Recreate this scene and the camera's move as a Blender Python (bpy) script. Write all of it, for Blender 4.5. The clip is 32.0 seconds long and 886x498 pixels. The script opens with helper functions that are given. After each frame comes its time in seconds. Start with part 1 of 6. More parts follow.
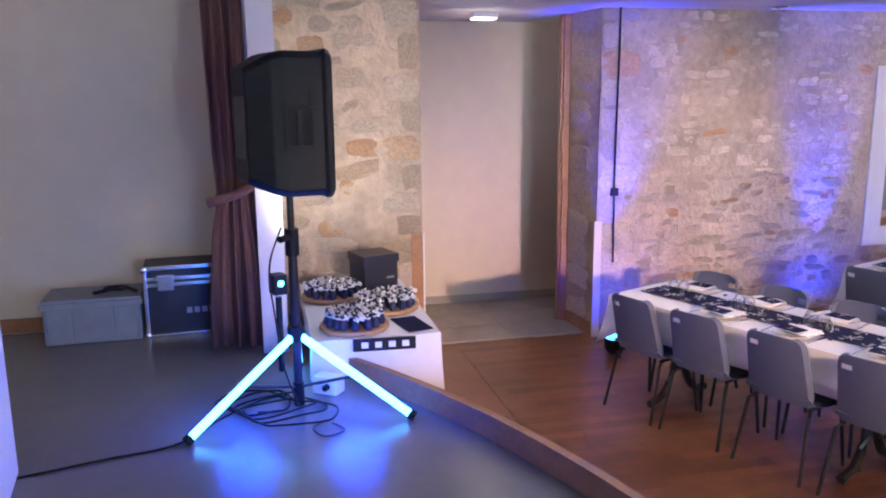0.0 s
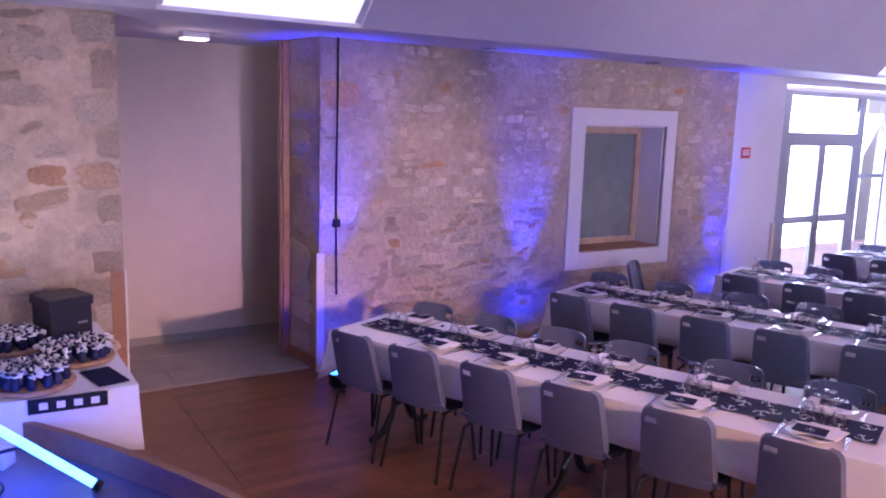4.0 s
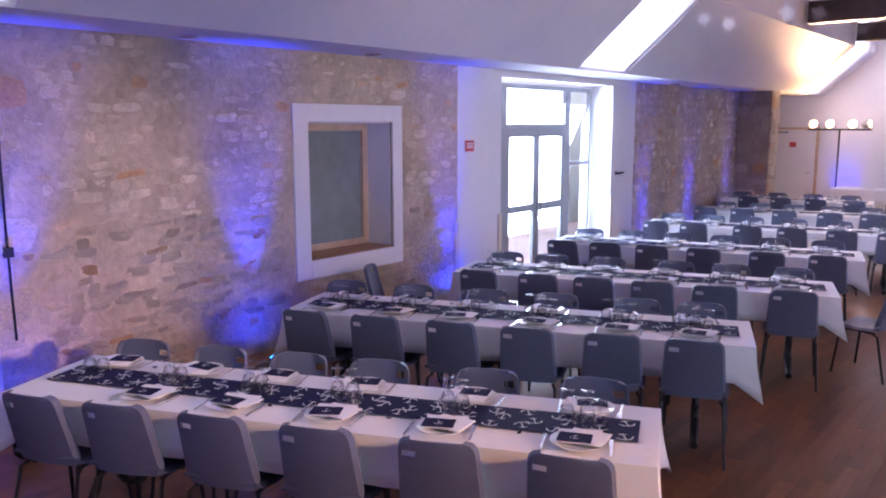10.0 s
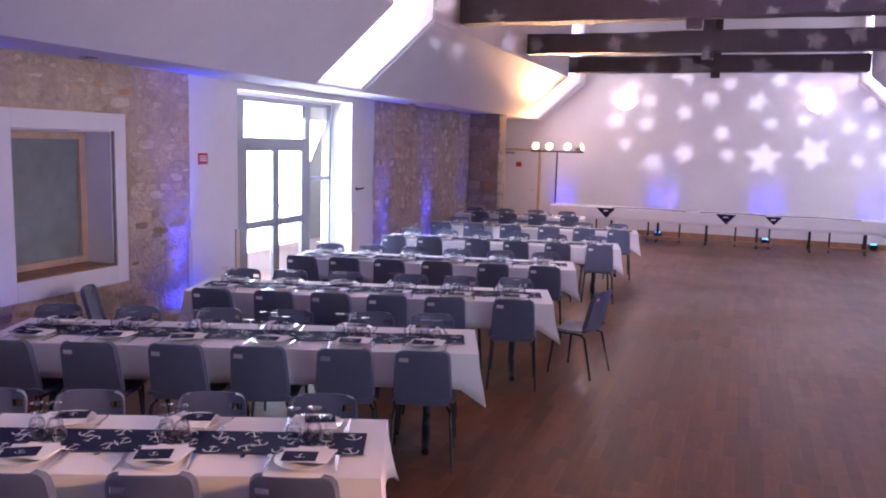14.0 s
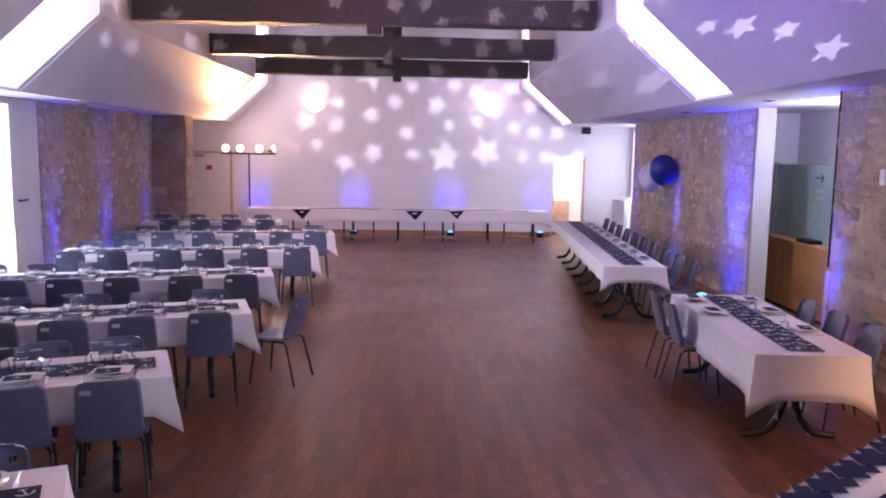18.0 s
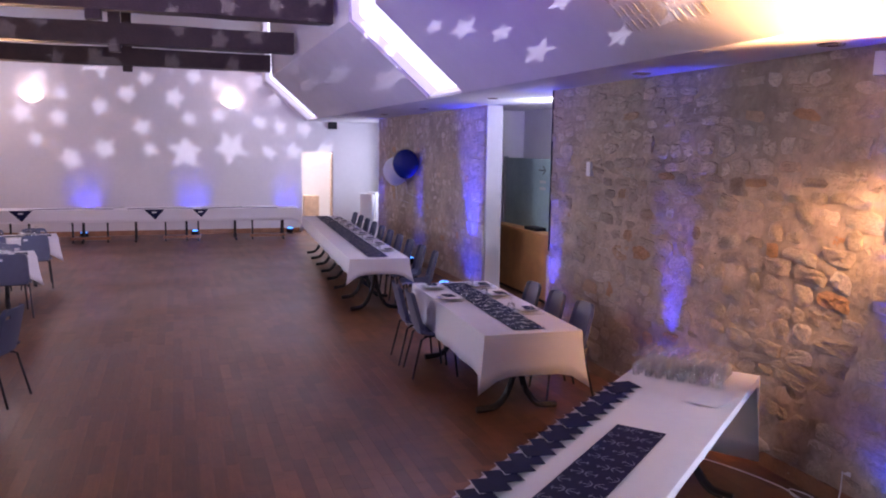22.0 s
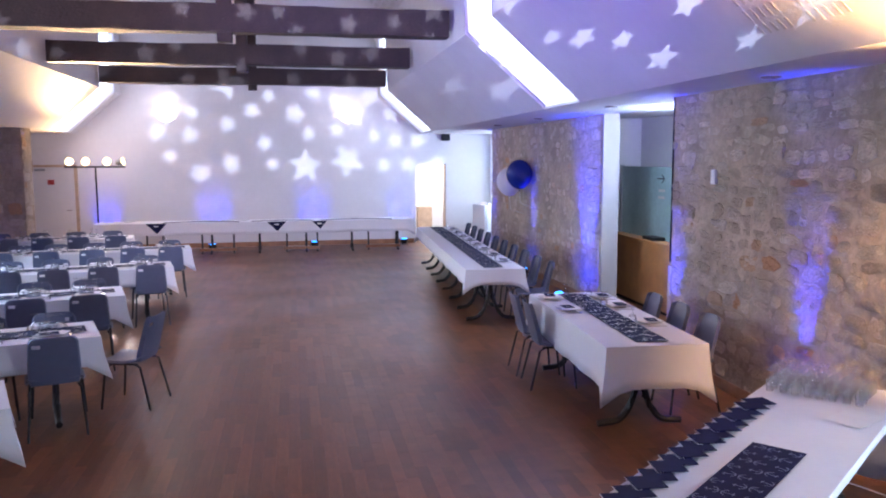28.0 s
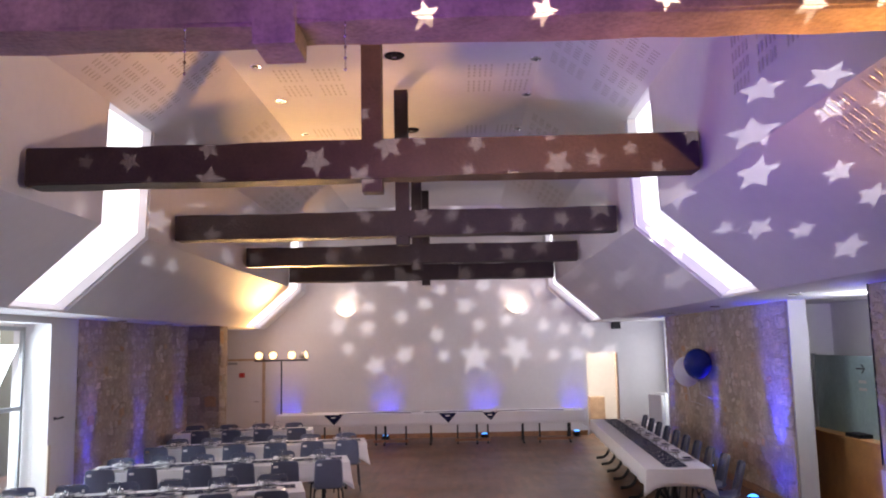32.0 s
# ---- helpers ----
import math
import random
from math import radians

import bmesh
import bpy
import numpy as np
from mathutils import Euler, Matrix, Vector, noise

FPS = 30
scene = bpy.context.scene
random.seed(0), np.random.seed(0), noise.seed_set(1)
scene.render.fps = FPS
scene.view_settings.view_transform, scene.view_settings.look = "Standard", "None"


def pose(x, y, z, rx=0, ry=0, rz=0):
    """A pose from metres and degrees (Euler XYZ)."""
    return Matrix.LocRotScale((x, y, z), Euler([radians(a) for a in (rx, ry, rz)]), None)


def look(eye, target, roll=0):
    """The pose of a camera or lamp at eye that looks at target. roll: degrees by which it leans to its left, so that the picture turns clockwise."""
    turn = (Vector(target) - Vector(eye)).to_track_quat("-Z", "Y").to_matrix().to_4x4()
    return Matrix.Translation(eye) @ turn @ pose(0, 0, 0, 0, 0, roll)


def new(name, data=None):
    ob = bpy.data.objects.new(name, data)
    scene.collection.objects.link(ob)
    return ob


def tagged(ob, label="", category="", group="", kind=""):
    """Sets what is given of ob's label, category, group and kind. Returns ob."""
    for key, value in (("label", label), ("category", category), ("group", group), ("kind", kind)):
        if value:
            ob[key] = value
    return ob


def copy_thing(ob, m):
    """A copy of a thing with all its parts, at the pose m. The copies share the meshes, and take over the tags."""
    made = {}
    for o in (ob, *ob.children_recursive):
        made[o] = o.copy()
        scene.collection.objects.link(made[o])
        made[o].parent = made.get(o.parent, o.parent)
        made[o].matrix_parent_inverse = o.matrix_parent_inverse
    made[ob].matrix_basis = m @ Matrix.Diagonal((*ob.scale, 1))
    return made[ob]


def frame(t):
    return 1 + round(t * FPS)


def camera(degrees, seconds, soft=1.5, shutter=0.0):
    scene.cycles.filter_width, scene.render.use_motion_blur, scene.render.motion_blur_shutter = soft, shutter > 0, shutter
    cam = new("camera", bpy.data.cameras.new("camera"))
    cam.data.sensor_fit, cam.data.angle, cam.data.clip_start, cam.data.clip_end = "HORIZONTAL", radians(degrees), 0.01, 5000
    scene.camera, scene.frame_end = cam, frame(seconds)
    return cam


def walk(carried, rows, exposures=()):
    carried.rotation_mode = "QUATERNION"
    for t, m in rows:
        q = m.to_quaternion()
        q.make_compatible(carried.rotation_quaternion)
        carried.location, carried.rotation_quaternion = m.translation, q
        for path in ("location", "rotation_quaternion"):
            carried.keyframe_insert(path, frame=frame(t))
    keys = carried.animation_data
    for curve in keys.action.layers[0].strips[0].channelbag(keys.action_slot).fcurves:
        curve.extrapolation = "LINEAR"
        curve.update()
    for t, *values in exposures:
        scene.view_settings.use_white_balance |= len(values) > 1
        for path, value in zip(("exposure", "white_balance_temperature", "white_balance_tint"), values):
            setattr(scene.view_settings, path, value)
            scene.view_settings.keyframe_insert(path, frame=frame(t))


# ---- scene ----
cam = camera(58.59, 32.0, soft=2.0)
WAY = [  # seconds, eye, heading, tilt, lean
    (0.0, 0.427, -0.630, 2.172, -77.16, -11.24, -0.59),
    (0.5, 0.440, -0.616, 2.178, -76.27, -10.96, -0.41),
    (1.0, 0.441, -0.613, 2.186, -75.11, -10.47, -0.15),
    (1.5, 0.450, -0.597, 2.191, -73.66, -9.86, 0.03),
    (2.0, 0.450, -0.536, 2.197, -71.54, -9.53, 0.34),
    (2.5, 0.437, -0.452, 2.198, -67.98, -9.52, 0.94),
    (3.0, 0.400, -0.427, 2.204, -65.27, -9.52, 1.27),
    (3.5, 0.355, -0.404, 2.205, -61.55, -9.51, 1.57),
    (4.0, 0.278, -0.407, 2.207, -58.17, -9.31, 1.71),
    (4.5, 0.258, -0.391, 2.200, -55.94, -8.96, 1.57),
    (6.5, -0.123, -0.199, 2.174, -49.89, -8.84, 0.48),
    (7.0, -0.171, -0.103, 2.172, -48.78, -8.83, 0.10),
    (7.5, -0.208, -0.040, 2.161, -47.90, -8.91, -0.10),
    (8.0, -0.225, -0.002, 2.162, -44.85, -8.95, -0.04),
    (8.5, -0.223, 0.003, 2.165, -43.17, -8.94, -0.39),
    (9.0, -0.221, 0.010, 2.165, -41.77, -8.94, -0.47),
    (9.5, -0.209, 0.022, 2.168, -40.30, -8.92, -0.35),
    (10.0, -0.200, 0.039, 2.167, -38.82, -8.92, -0.10),
    (10.5, -0.188, 0.038, 2.174, -37.37, -8.96, 0.10),
    (11.0, -0.178, 0.044, 2.174, -35.47, -8.88, 0.37),
    (11.5, -0.167, 0.057, 2.175, -33.24, -8.75, 0.68),
    (12.0, -0.157, 0.067, 2.176, -30.68, -8.53, 0.98),
    (12.5, -0.143, 0.093, 2.174, -28.23, -8.26, 1.26),
    (13.0, -0.129, 0.098, 2.172, -26.73, -7.88, 1.45),
    (13.5, -0.115, 0.129, 2.166, -23.76, -7.71, 1.50),
    (14.0, -0.109, 0.128, 2.166, -20.67, -7.59, 1.59),
    (14.5, -0.108, 0.116, 2.174, -16.52, -7.54, 1.93),
    (16.5, -0.105, 0.180, 2.202, -6.41, -7.35, 1.91),
    (17.0, -0.102, 0.171, 2.209, -3.22, -7.27, 1.60),
    (17.5, -0.082, 0.177, 2.213, -0.64, -7.22, 1.24),
    (18.0, -0.081, 0.188, 2.215, 1.01, -7.16, 0.86),
    (18.5, -0.069, 0.183, 2.207, 2.57, -7.13, 0.84),
    (19.0, -0.053, 0.169, 2.207, 5.48, -7.15, 0.84),
    (19.5, -0.022, 0.176, 2.212, 9.39, -7.16, 0.93),
    (20.0, -0.006, 0.180, 2.216, 11.07, -7.16, 0.93),
    (20.5, 0.005, 0.173, 2.218, 12.61, -7.21, 0.93),
    (21.0, 0.026, 0.186, 2.218, 14.37, -7.28, 1.00),
    (21.5, 0.056, 0.174, 2.218, 16.57, -7.29, 0.92),
    (22.0, 0.067, 0.169, 2.212, 18.64, -7.26, 0.80),
    (22.5, 0.090, 0.161, 2.213, 21.01, -7.27, 0.76),
    (23.0, 0.106, 0.147, 2.216, 22.85, -7.20, 0.63),
    (23.5, 0.119, 0.145, 2.216, 24.42, -7.24, 0.42),
    (24.0, 0.117, 0.140, 2.219, 25.77, -7.22, 0.32),
    (24.5, 0.123, 0.148, 2.216, 26.45, -7.17, 0.29),
    (26.5, 0.038, 0.171, 2.222, 18.45, -6.62, -0.38),
    (27.0, 0.026, 0.188, 2.221, 16.23, -6.65, -0.41),
    (27.5, 0.004, 0.170, 2.225, 13.48, -6.60, -0.50),
    (28.0, -0.023, 0.166, 2.219, 10.67, -6.56, -0.24),
    (28.5, -0.049, 0.142, 2.226, 7.42, -6.59, -0.12),
    (29.0, -0.062, 0.152, 2.241, 4.45, -6.60, -0.23),
    (29.5, -0.079, 0.128, 2.264, 1.88, -2.54, -0.39),
    (30.0, -0.069, 0.114, 2.276, 0.49, 0.27, -0.40),
    (30.5, -0.073, 0.123, 2.290, -0.44, 2.71, -0.51),
    (31.0, -0.075, 0.122, 2.303, -0.86, 4.04, -0.75),
    (31.5, -0.075, 0.126, 2.324, -1.06, 5.69, -1.06),
    (32.0, -0.079, 0.134, 2.327, -1.16, 6.99, -1.21),
]
EXPOSURES = [(0.0, 0.75, 5900, 14), (1.0, 0.6, 6200, 64), (2.0, 0.5, 6000, 52), (4.0, 0.0, 5500, 54), (7.0, 0.2, 5500, 24), (9.0, 0.12, 5500, 26), (13.0, -0.15, 5900, 36), (17.0, -0.15, 5900, 32), (19.0, -0.1, 6300, 42), (22.0, -0.6, 5900, 38), (24.5, -1.25, 6300, 46), (26.5, -0.4, 6900, 54), (27.0, -0.35, 6900, 54), (28.0, 0.0, 5300, 16), (30.0, -0.45, 4500, 0), (31.0, -0.78, 4900, 13), (32.0, -0.7, 6800, 18)]


def aim(x, y, z, heading, tilt, lean):
    a, p = radians(heading), radians(tilt)
    return look((x, y, z), (x + math.sin(a) * math.cos(p), y + math.cos(a) * math.cos(p), z + math.sin(p)), lean)


walk(cam, [(t, aim(*v)) for t, *v in WAY], EXPOSURES)

# ---- world and daylight ----
world = bpy.data.worlds.new("sky")
scene.world = world
world.use_nodes = True
wn = world.node_tree.nodes
sky = wn.new("ShaderNodeTexSky")
sky.sky_type, sky.sun_disc = "NISHITA", False
sky.sun_elevation, sky.sun_rotation = radians(40), radians(200)
world.node_tree.links.new(sky.outputs[0], wn["Background"].inputs[0])
wn["Background"].inputs[1].default_value = 0.12


def lamp(name, kind, m, power, colour, **settings):
    data = bpy.data.lights.new(name, kind)
    data.energy, data.color = power, colour
    for key, value in settings.items():
        if key == "size":
            data.shape, data.size, data.size_y = "RECTANGLE", value[0], value[1]
        elif key == "radius":
            data.shadow_soft_size = value
        elif key == "cone":
            data.spot_size, data.spot_blend = radians(value[0]), value[1]
    ob = new(name, data)
    ob.matrix_world = m
    return ob


sun = bpy.data.lights.new("sun", "SUN")
sun.energy, sun.angle, sun.color = 2.5, radians(0.5), (1, 0.95, 0.88)
new("sun", sun).matrix_world = look((0, -20, 30), (-3, -12, 0))

# ---- plan ----
XL, XR, XF, YF = -5.93, 3.98, 4.41, 20.75  # left wall, right wall near and far, far wall
ZS, XC = 2.85, -0.97                       # soffit height, middle of the roof
XE, XK, ZK = 4.19, 3.14, 3.78              # half widths: eave, knee; knee height
ZV, XT, ZC = 5.2, 2.0, 6.0                 # top of the upright, half width and height of the flat ceiling
STAGE = 0.53
BLUE = (0.03, 0.05, 1.0)
WARM = (1.0, 0.60, 0.25)

# ---- lamps ----
UPLIGHTS = [(-5.40, 2.16), (-5.55, 4.38), (-5.72, 7.22), (-5.72, 12.5), (-5.72, 14.5), (-5.72, 16.5), (3.77, 7.9), (3.95, 11.60), (4.20, 14.4), (4.20, 17.3), (3.82, 3.44), (3.77, 5.7), (-4.55, 20.3), (-2.0, 20.05), (0.45, 20.05), (2.75, 20.3)]
for x, y in UPLIGHTS:
    if y > 19:
        lamp("uplight_beam", "SPOT", look((x, y, 0.215), (x, 20.9, 1.0)), 70, BLUE, cone=(62, 1.0), radius=0.03)
        continue
    tx = -5.95 if x < 0 else (4.0 if y < 9 else 4.43)
    if x < 0:
        beam, cone, spill = (430, 36, 24) if y < 9 else (300, 36, 14) if y < 16 else (240, 30, 4)
    else:
        beam, cone, spill = (430, 30, 12) if y < 9 else (1100, 44, 45) if y < 13 else (650, 22, 9)
    lamp("uplight_beam", "SPOT", look((x, y, 0.215), (tx, max(y, 2.36), 2.0)), beam, BLUE, cone=(cone, 1.0), radius=0.03)
    lamp("uplight_spill", "SPOT", look((x, y, 0.215), (tx, max(y, 2.36), 0.9)), spill, BLUE, cone=(150, 1.0), radius=0.03)
lamp("daylight_door", "AREA", look((-6.6, 9.85, 1.75), (-3.6, 9.85, 0.45)), 360, (0.74, 0.93, 1.0), size=(2.6, 2.9))
lamp("daylight_stage_door", "AREA", look((5.7, 1.7, 1.5), (4.45, 3.2, 1.35)), 210, (0.80, 0.96, 1.0), size=(1.2, 2.2))
for x in (-3.06, 1.39):
    lamp("sconce_light", "POINT", pose(x, 20.52, 3.42), 9, (1, 0.84, 0.68), radius=0.08)
lamp("stand_light", "SPOT", look((3.66, 3.0, 2.36), (2.85, 3.8, 3.45)), 2900, (1.0, 0.52, 0.14), cone=(78, 1.0), radius=0.08)
for y, power in ((0.1, 950), (2.6, 1350), (4.7, 450), (6.9, 250)):
    lamp("stand_light", "SPOT", look((3.55, 2.95, 2.32), (-5.9, y, 1.3)), power, (1.0, 0.76, 0.62), cone=(22, 0.9), radius=0.1)
lamp("stand_light", "SPOT", look((3.66, 3.1, 2.2), (4.0, 5.0, 1.05)), 420, (1.0, 0.55, 0.20), cone=(60, 1.0), radius=0.08)
lamp("stand_light", "SPOT", look((3.6, 2.95, 2.35), (-4.7, 6.8, 3.4)), 700, (1.0, 0.86, 0.78), cone=(38, 1.0), radius=0.1)
lamp("pier_light", "SPOT", look((-4.0, -0.35, 1.2), (-5.5, 0.0, 2.1)), 38, (1.0, 0.94, 0.66), cone=(85, 0.8), radius=0.05)
lamp("stage_light", "SPOT", look((-1.6, -1.2, 0.8), (1.0, 6.9, 3.7)), 2900, (0.26, 0.09, 1.0), cone=(40, 0.9), radius=0.05)
lamp("stage_light", "SPOT", look((-3.0, -0.95, 1.1), (-1.6, 3.7, 3.9)), 950, (0.34, 0.10, 1.0), cone=(60, 0.9), radius=0.05)
lamp("stand_light", "SPOT", look((3.68, 2.9, 2.35), (1.0, 3.45, 3.85)), 220, WARM, cone=(70, 0.9), radius=0.08)
# unseen fill spots added for the stage wall, alcove and far wall
lamp("stage_wash", "SPOT", look((0.9, -3.6, 3.6), (-5.5, -2.0, 2.3)), 85, (1.0, 0.86, 0.78), cone=(46, 0.9), radius=0.15)
lamp("stage_wash", "SPOT", look((0.9, -3.6, 3.6), (-6.1, 2.3, 1.3)), 14, (1.0, 0.86, 0.78), cone=(20, 0.9), radius=0.15)
lamp("stage_wash", "SPOT", look((1.1, -1.4, 2.3), (-0.8, 20.7, 2.5)), 4000, (1.0, 0.86, 0.92), cone=(30, 0.8), radius=0.1)
lamp("stand_light", "SPOT", look((3.6, 2.95, 2.35), (-3.8, 2.0, 0.0)), 1200, (1.0, 0.50, 0.17), cone=(32, 1.0), radius=0.1)
lamp("stand_light", "SPOT", look((3.6, 2.95, 2.4), (-1.1, 8.6, 6.0)), 3300, (1.0, 0.52, 0.16), cone=(44, 1.0), radius=0.1)
lamp("alcove_lamp", "POINT", pose(-6.45, 1.3, 2.72), 2, (1.0, 0.82, 0.62), radius=0.06)
# unseen fill point added to brighten the serving recess
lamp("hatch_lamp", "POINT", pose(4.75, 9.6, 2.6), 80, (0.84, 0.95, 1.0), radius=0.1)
lamp("stand_light", "SPOT", look((-4.7, 19.75, 2.35), (-4.75, 18.7, 3.3)), 650, (1.0, 0.55, 0.18), cone=(100, 0.8), radius=0.08)
lamp("stand_light", "SPOT", look((-4.4, 19.6, 2.2), (-0.5, 12.5, 0.0)), 600, (1.0, 0.80, 0.62), cone=(70, 1.0), radius=0.4)
lamp("stand_light", "POINT", pose(-4.55, 19.5, 2.32), 18, (1.0, 0.62, 0.34), radius=0.12)
lamp("doorway_light", "POINT", pose(3.6, 21.5, 2.55), 260, (1, 0.93, 0.72), radius=0.2)
lamp("stand_light", "SPOT", look((-4.6, 19.5, 2.4), (-2.2, 11.0, 6.0)), 9000, (1.0, 0.58, 0.22), cone=(42, 1.0), radius=0.15)

# ---- materials ----


def material(name, colour, rough=0.6, metal=0.0, grain=None, spread=0.15, bump=0.0, bump_scale=None, emit=0.0, island=0.0, pieces=False):
    """Principled surface with variation at two scales."""
    m = bpy.data.materials.new(name)
    m.use_nodes = True
    n, l = m.node_tree.nodes, m.node_tree.links
    b = n["Principled BSDF"]
    b.inputs["Roughness"].default_value, b.inputs["Metallic"].default_value = rough, metal
    b.inputs["Base Color"].default_value = (*colour, 1)
    if emit:
        b.inputs["Emission Color"].default_value = (*colour, 1)
        b.inputs["Emission Strength"].default_value = emit
    co = n.new("ShaderNodeTexCoord")
    last = None
    if grain:
        for k, (size, amount) in enumerate(((grain, spread), (grain * 7.3, spread * 0.6))):
            tex = n.new("ShaderNodeTexNoise")
            tex.inputs["Scale"].default_value, tex.inputs["Detail"].default_value = size, 5
            l.new(co.outputs["Object"], tex.inputs["Vector"])
            ramp = n.new("ShaderNodeMapRange")
            ramp.inputs["From Min"].default_value, ramp.inputs["From Max"].default_value = 0.3, 0.7
            ramp.inputs["To Min"].default_value, ramp.inputs["To Max"].default_value = 1 - amount, 1 + amount
            l.new(tex.outputs["Fac"], ramp.inputs["Value"])
            mix = n.new("ShaderNodeVectorMath")
            mix.operation = "SCALE"
            if last:
                l.new(last, mix.inputs[0])
            else:
                mix.inputs[0].default_value = colour
            l.new(ramp.outputs[0], mix.inputs["Scale"])
            last = mix.outputs[0]
    if island:
        info = n.new("ShaderNodeNewGeometry" if pieces else "ShaderNodeObjectInfo")
        ramp = n.new("ShaderNodeMapRange")
        ramp.inputs["To Min"].default_value, ramp.inputs["To Max"].default_value = 1 - island, 1 + island
        l.new(info.outputs["Random Per Island" if pieces else "Random"], ramp.inputs["Value"])
        mix = n.new("ShaderNodeVectorMath")
        mix.operation = "SCALE"
        if last:
            l.new(last, mix.inputs[0])
        else:
            mix.inputs[0].default_value = colour
        l.new(ramp.outputs[0], mix.inputs["Scale"])
        last = mix.outputs[0]
    if last:
        l.new(last, b.inputs["Base Color"])
    if bump:
        tex = n.new("ShaderNodeTexNoise")
        tex.inputs["Scale"].default_value, tex.inputs["Detail"].default_value = bump_scale or (grain or 20) * 4, 6
        l.new(co.outputs["Object"], tex.inputs["Vector"])
        bp = n.new("ShaderNodeBump")
        bp.inputs["Strength"].default_value, bp.inputs["Distance"].default_value = bump, 0.02
        l.new(tex.outputs["Fac"], bp.inputs["Height"])
        l.new(bp.outputs[0], b.inputs["Normal"])
    return m


PLASTER = material("white_plaster", (0.68, 0.66, 0.68), 0.8, grain=1.3, spread=0.03, bump=0.05, bump_scale=60)
# the wall plaster toned down, imitating weaker light on the ceilings
PLASTER_DIM = material("dimmed_matt_plaster", (0.62, 0.60, 0.63), 0.9, grain=1.3, spread=0.03, bump=0.05, bump_scale=60)
BEIGE = material("beige_paint", (0.60, 0.52, 0.43), 0.75, grain=0.8, spread=0.05, bump=0.05, bump_scale=50)


def stone_colour(m, source, output):
    """Beds of different colour: cream, beige, grey and ochre, one for each stone."""
    n, l = m.node_tree.nodes, m.node_tree.links
    info, ramp, mix = n.new(source), n.new("ShaderNodeValToRGB"), n.new("ShaderNodeMix")
    mix.data_type, mix.blend_type = "RGBA", "MULTIPLY"
    mix.inputs["Factor"].default_value = 1.0
    beds = ((0.0, (0.86, 0.83, 0.80)), (0.2, (0.97, 0.96, 0.94)), (0.5, (1.04, 1.04, 1.03)), (0.75, (1.14, 1.15, 1.16)), (0.90, (1.26, 1.31, 1.38)), (0.95, (1.02, 0.86, 0.70)), (1.0, (0.98, 0.68, 0.46)))
    while len(ramp.color_ramp.elements) < len(beds):
        ramp.color_ramp.elements.new(0.5)
    for e, (at, c) in zip(ramp.color_ramp.elements, beds):
        e.position, e.color = at, (*c, 1)
    b = n["Principled BSDF"]
    old = b.inputs["Base Color"].links[0].from_socket
    l.new(info.outputs[output], ramp.inputs[0])
    l.new(old, mix.inputs["A"])
    l.new(ramp.outputs[0], mix.inputs["B"])
    l.new(mix.outputs["Result"], b.inputs["Base Color"])


MORTAR = material("lime_mortar", (0.45, 0.355, 0.265), 0.95, grain=2.2, spread=0.22, bump=1.0, bump_scale=26)
STONE = material("limestone", (0.50, 0.41, 0.315), 0.9, grain=9, spread=0.20, bump=0.9, bump_scale=30)
stone_colour(STONE, "ShaderNodeObjectInfo", "Random")
WOOD_TRIM = material("varnished_trim", (0.30, 0.14, 0.065), 0.4, grain=6, spread=0.2)
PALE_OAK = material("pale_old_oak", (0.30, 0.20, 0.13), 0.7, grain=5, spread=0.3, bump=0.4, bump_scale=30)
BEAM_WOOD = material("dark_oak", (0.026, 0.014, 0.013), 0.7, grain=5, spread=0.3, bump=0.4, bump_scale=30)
FLOOR_WOOD = material("parquet", (0.165, 0.068, 0.029), 0.42, grain=1.1, spread=0.26, bump=0.03, bump_scale=60, island=0.26)


def worn_gloss(m, low, high, size):
    """Uneven sheen: roughness wanders between two values."""
    n, l = m.node_tree.nodes, m.node_tree.links
    tex, ramp, co = n.new("ShaderNodeTexNoise"), n.new("ShaderNodeMapRange"), n.new("ShaderNodeTexCoord")
    tex.inputs["Scale"].default_value, tex.inputs["Detail"].default_value = size, 4
    ramp.inputs["From Min"].default_value, ramp.inputs["From Max"].default_value = 0.35, 0.65
    ramp.inputs["To Min"].default_value, ramp.inputs["To Max"].default_value = low, high
    l.new(co.outputs["Object"], tex.inputs["Vector"])
    l.new(tex.outputs["Fac"], ramp.inputs["Value"])
    l.new(ramp.outputs[0], n["Principled BSDF"].inputs["Roughness"])


STAGE_FLOOR = material("grey_lino", (0.16, 0.155, 0.16), 0.25, grain=2, spread=0.06, bump=0.03)
TILE = material("grey_tile", (0.30, 0.28, 0.25), 0.4, grain=5, spread=0.1)
CLOTH = material("white_cloth", (0.78, 0.77, 0.80), 0.85, grain=2.5, spread=0.02, bump=0.12, bump_scale=9)
NAVY = material("navy_paper", (0.010, 0.012, 0.050), 0.7, grain=12, spread=0.15)
NAVY.node_tree.nodes["Principled BSDF"].inputs["Specular IOR Level"].default_value = 0.12
CHINA = material("white_china", (0.82, 0.82, 0.82), 0.12)
CHAIR_GREY = material("grey_plastic", (0.105, 0.118, 0.19), 0.42, grain=14, spread=0.05, bump=0.05, bump_scale=300)
BLACK_STEEL = material("black_steel", (0.02, 0.02, 0.022), 0.4, metal=0.3)
CHROME = material("chromed_steel", (0.62, 0.62, 0.64), 0.22, metal=1.0)
ALU = material("grey_aluminium", (0.32, 0.33, 0.35), 0.4, metal=0.6)
# near-black that paints the shade inside openings which are not cut
HOLLOW_PAINT = material("painted_hollow", (0.004, 0.004, 0.005), 0.8)
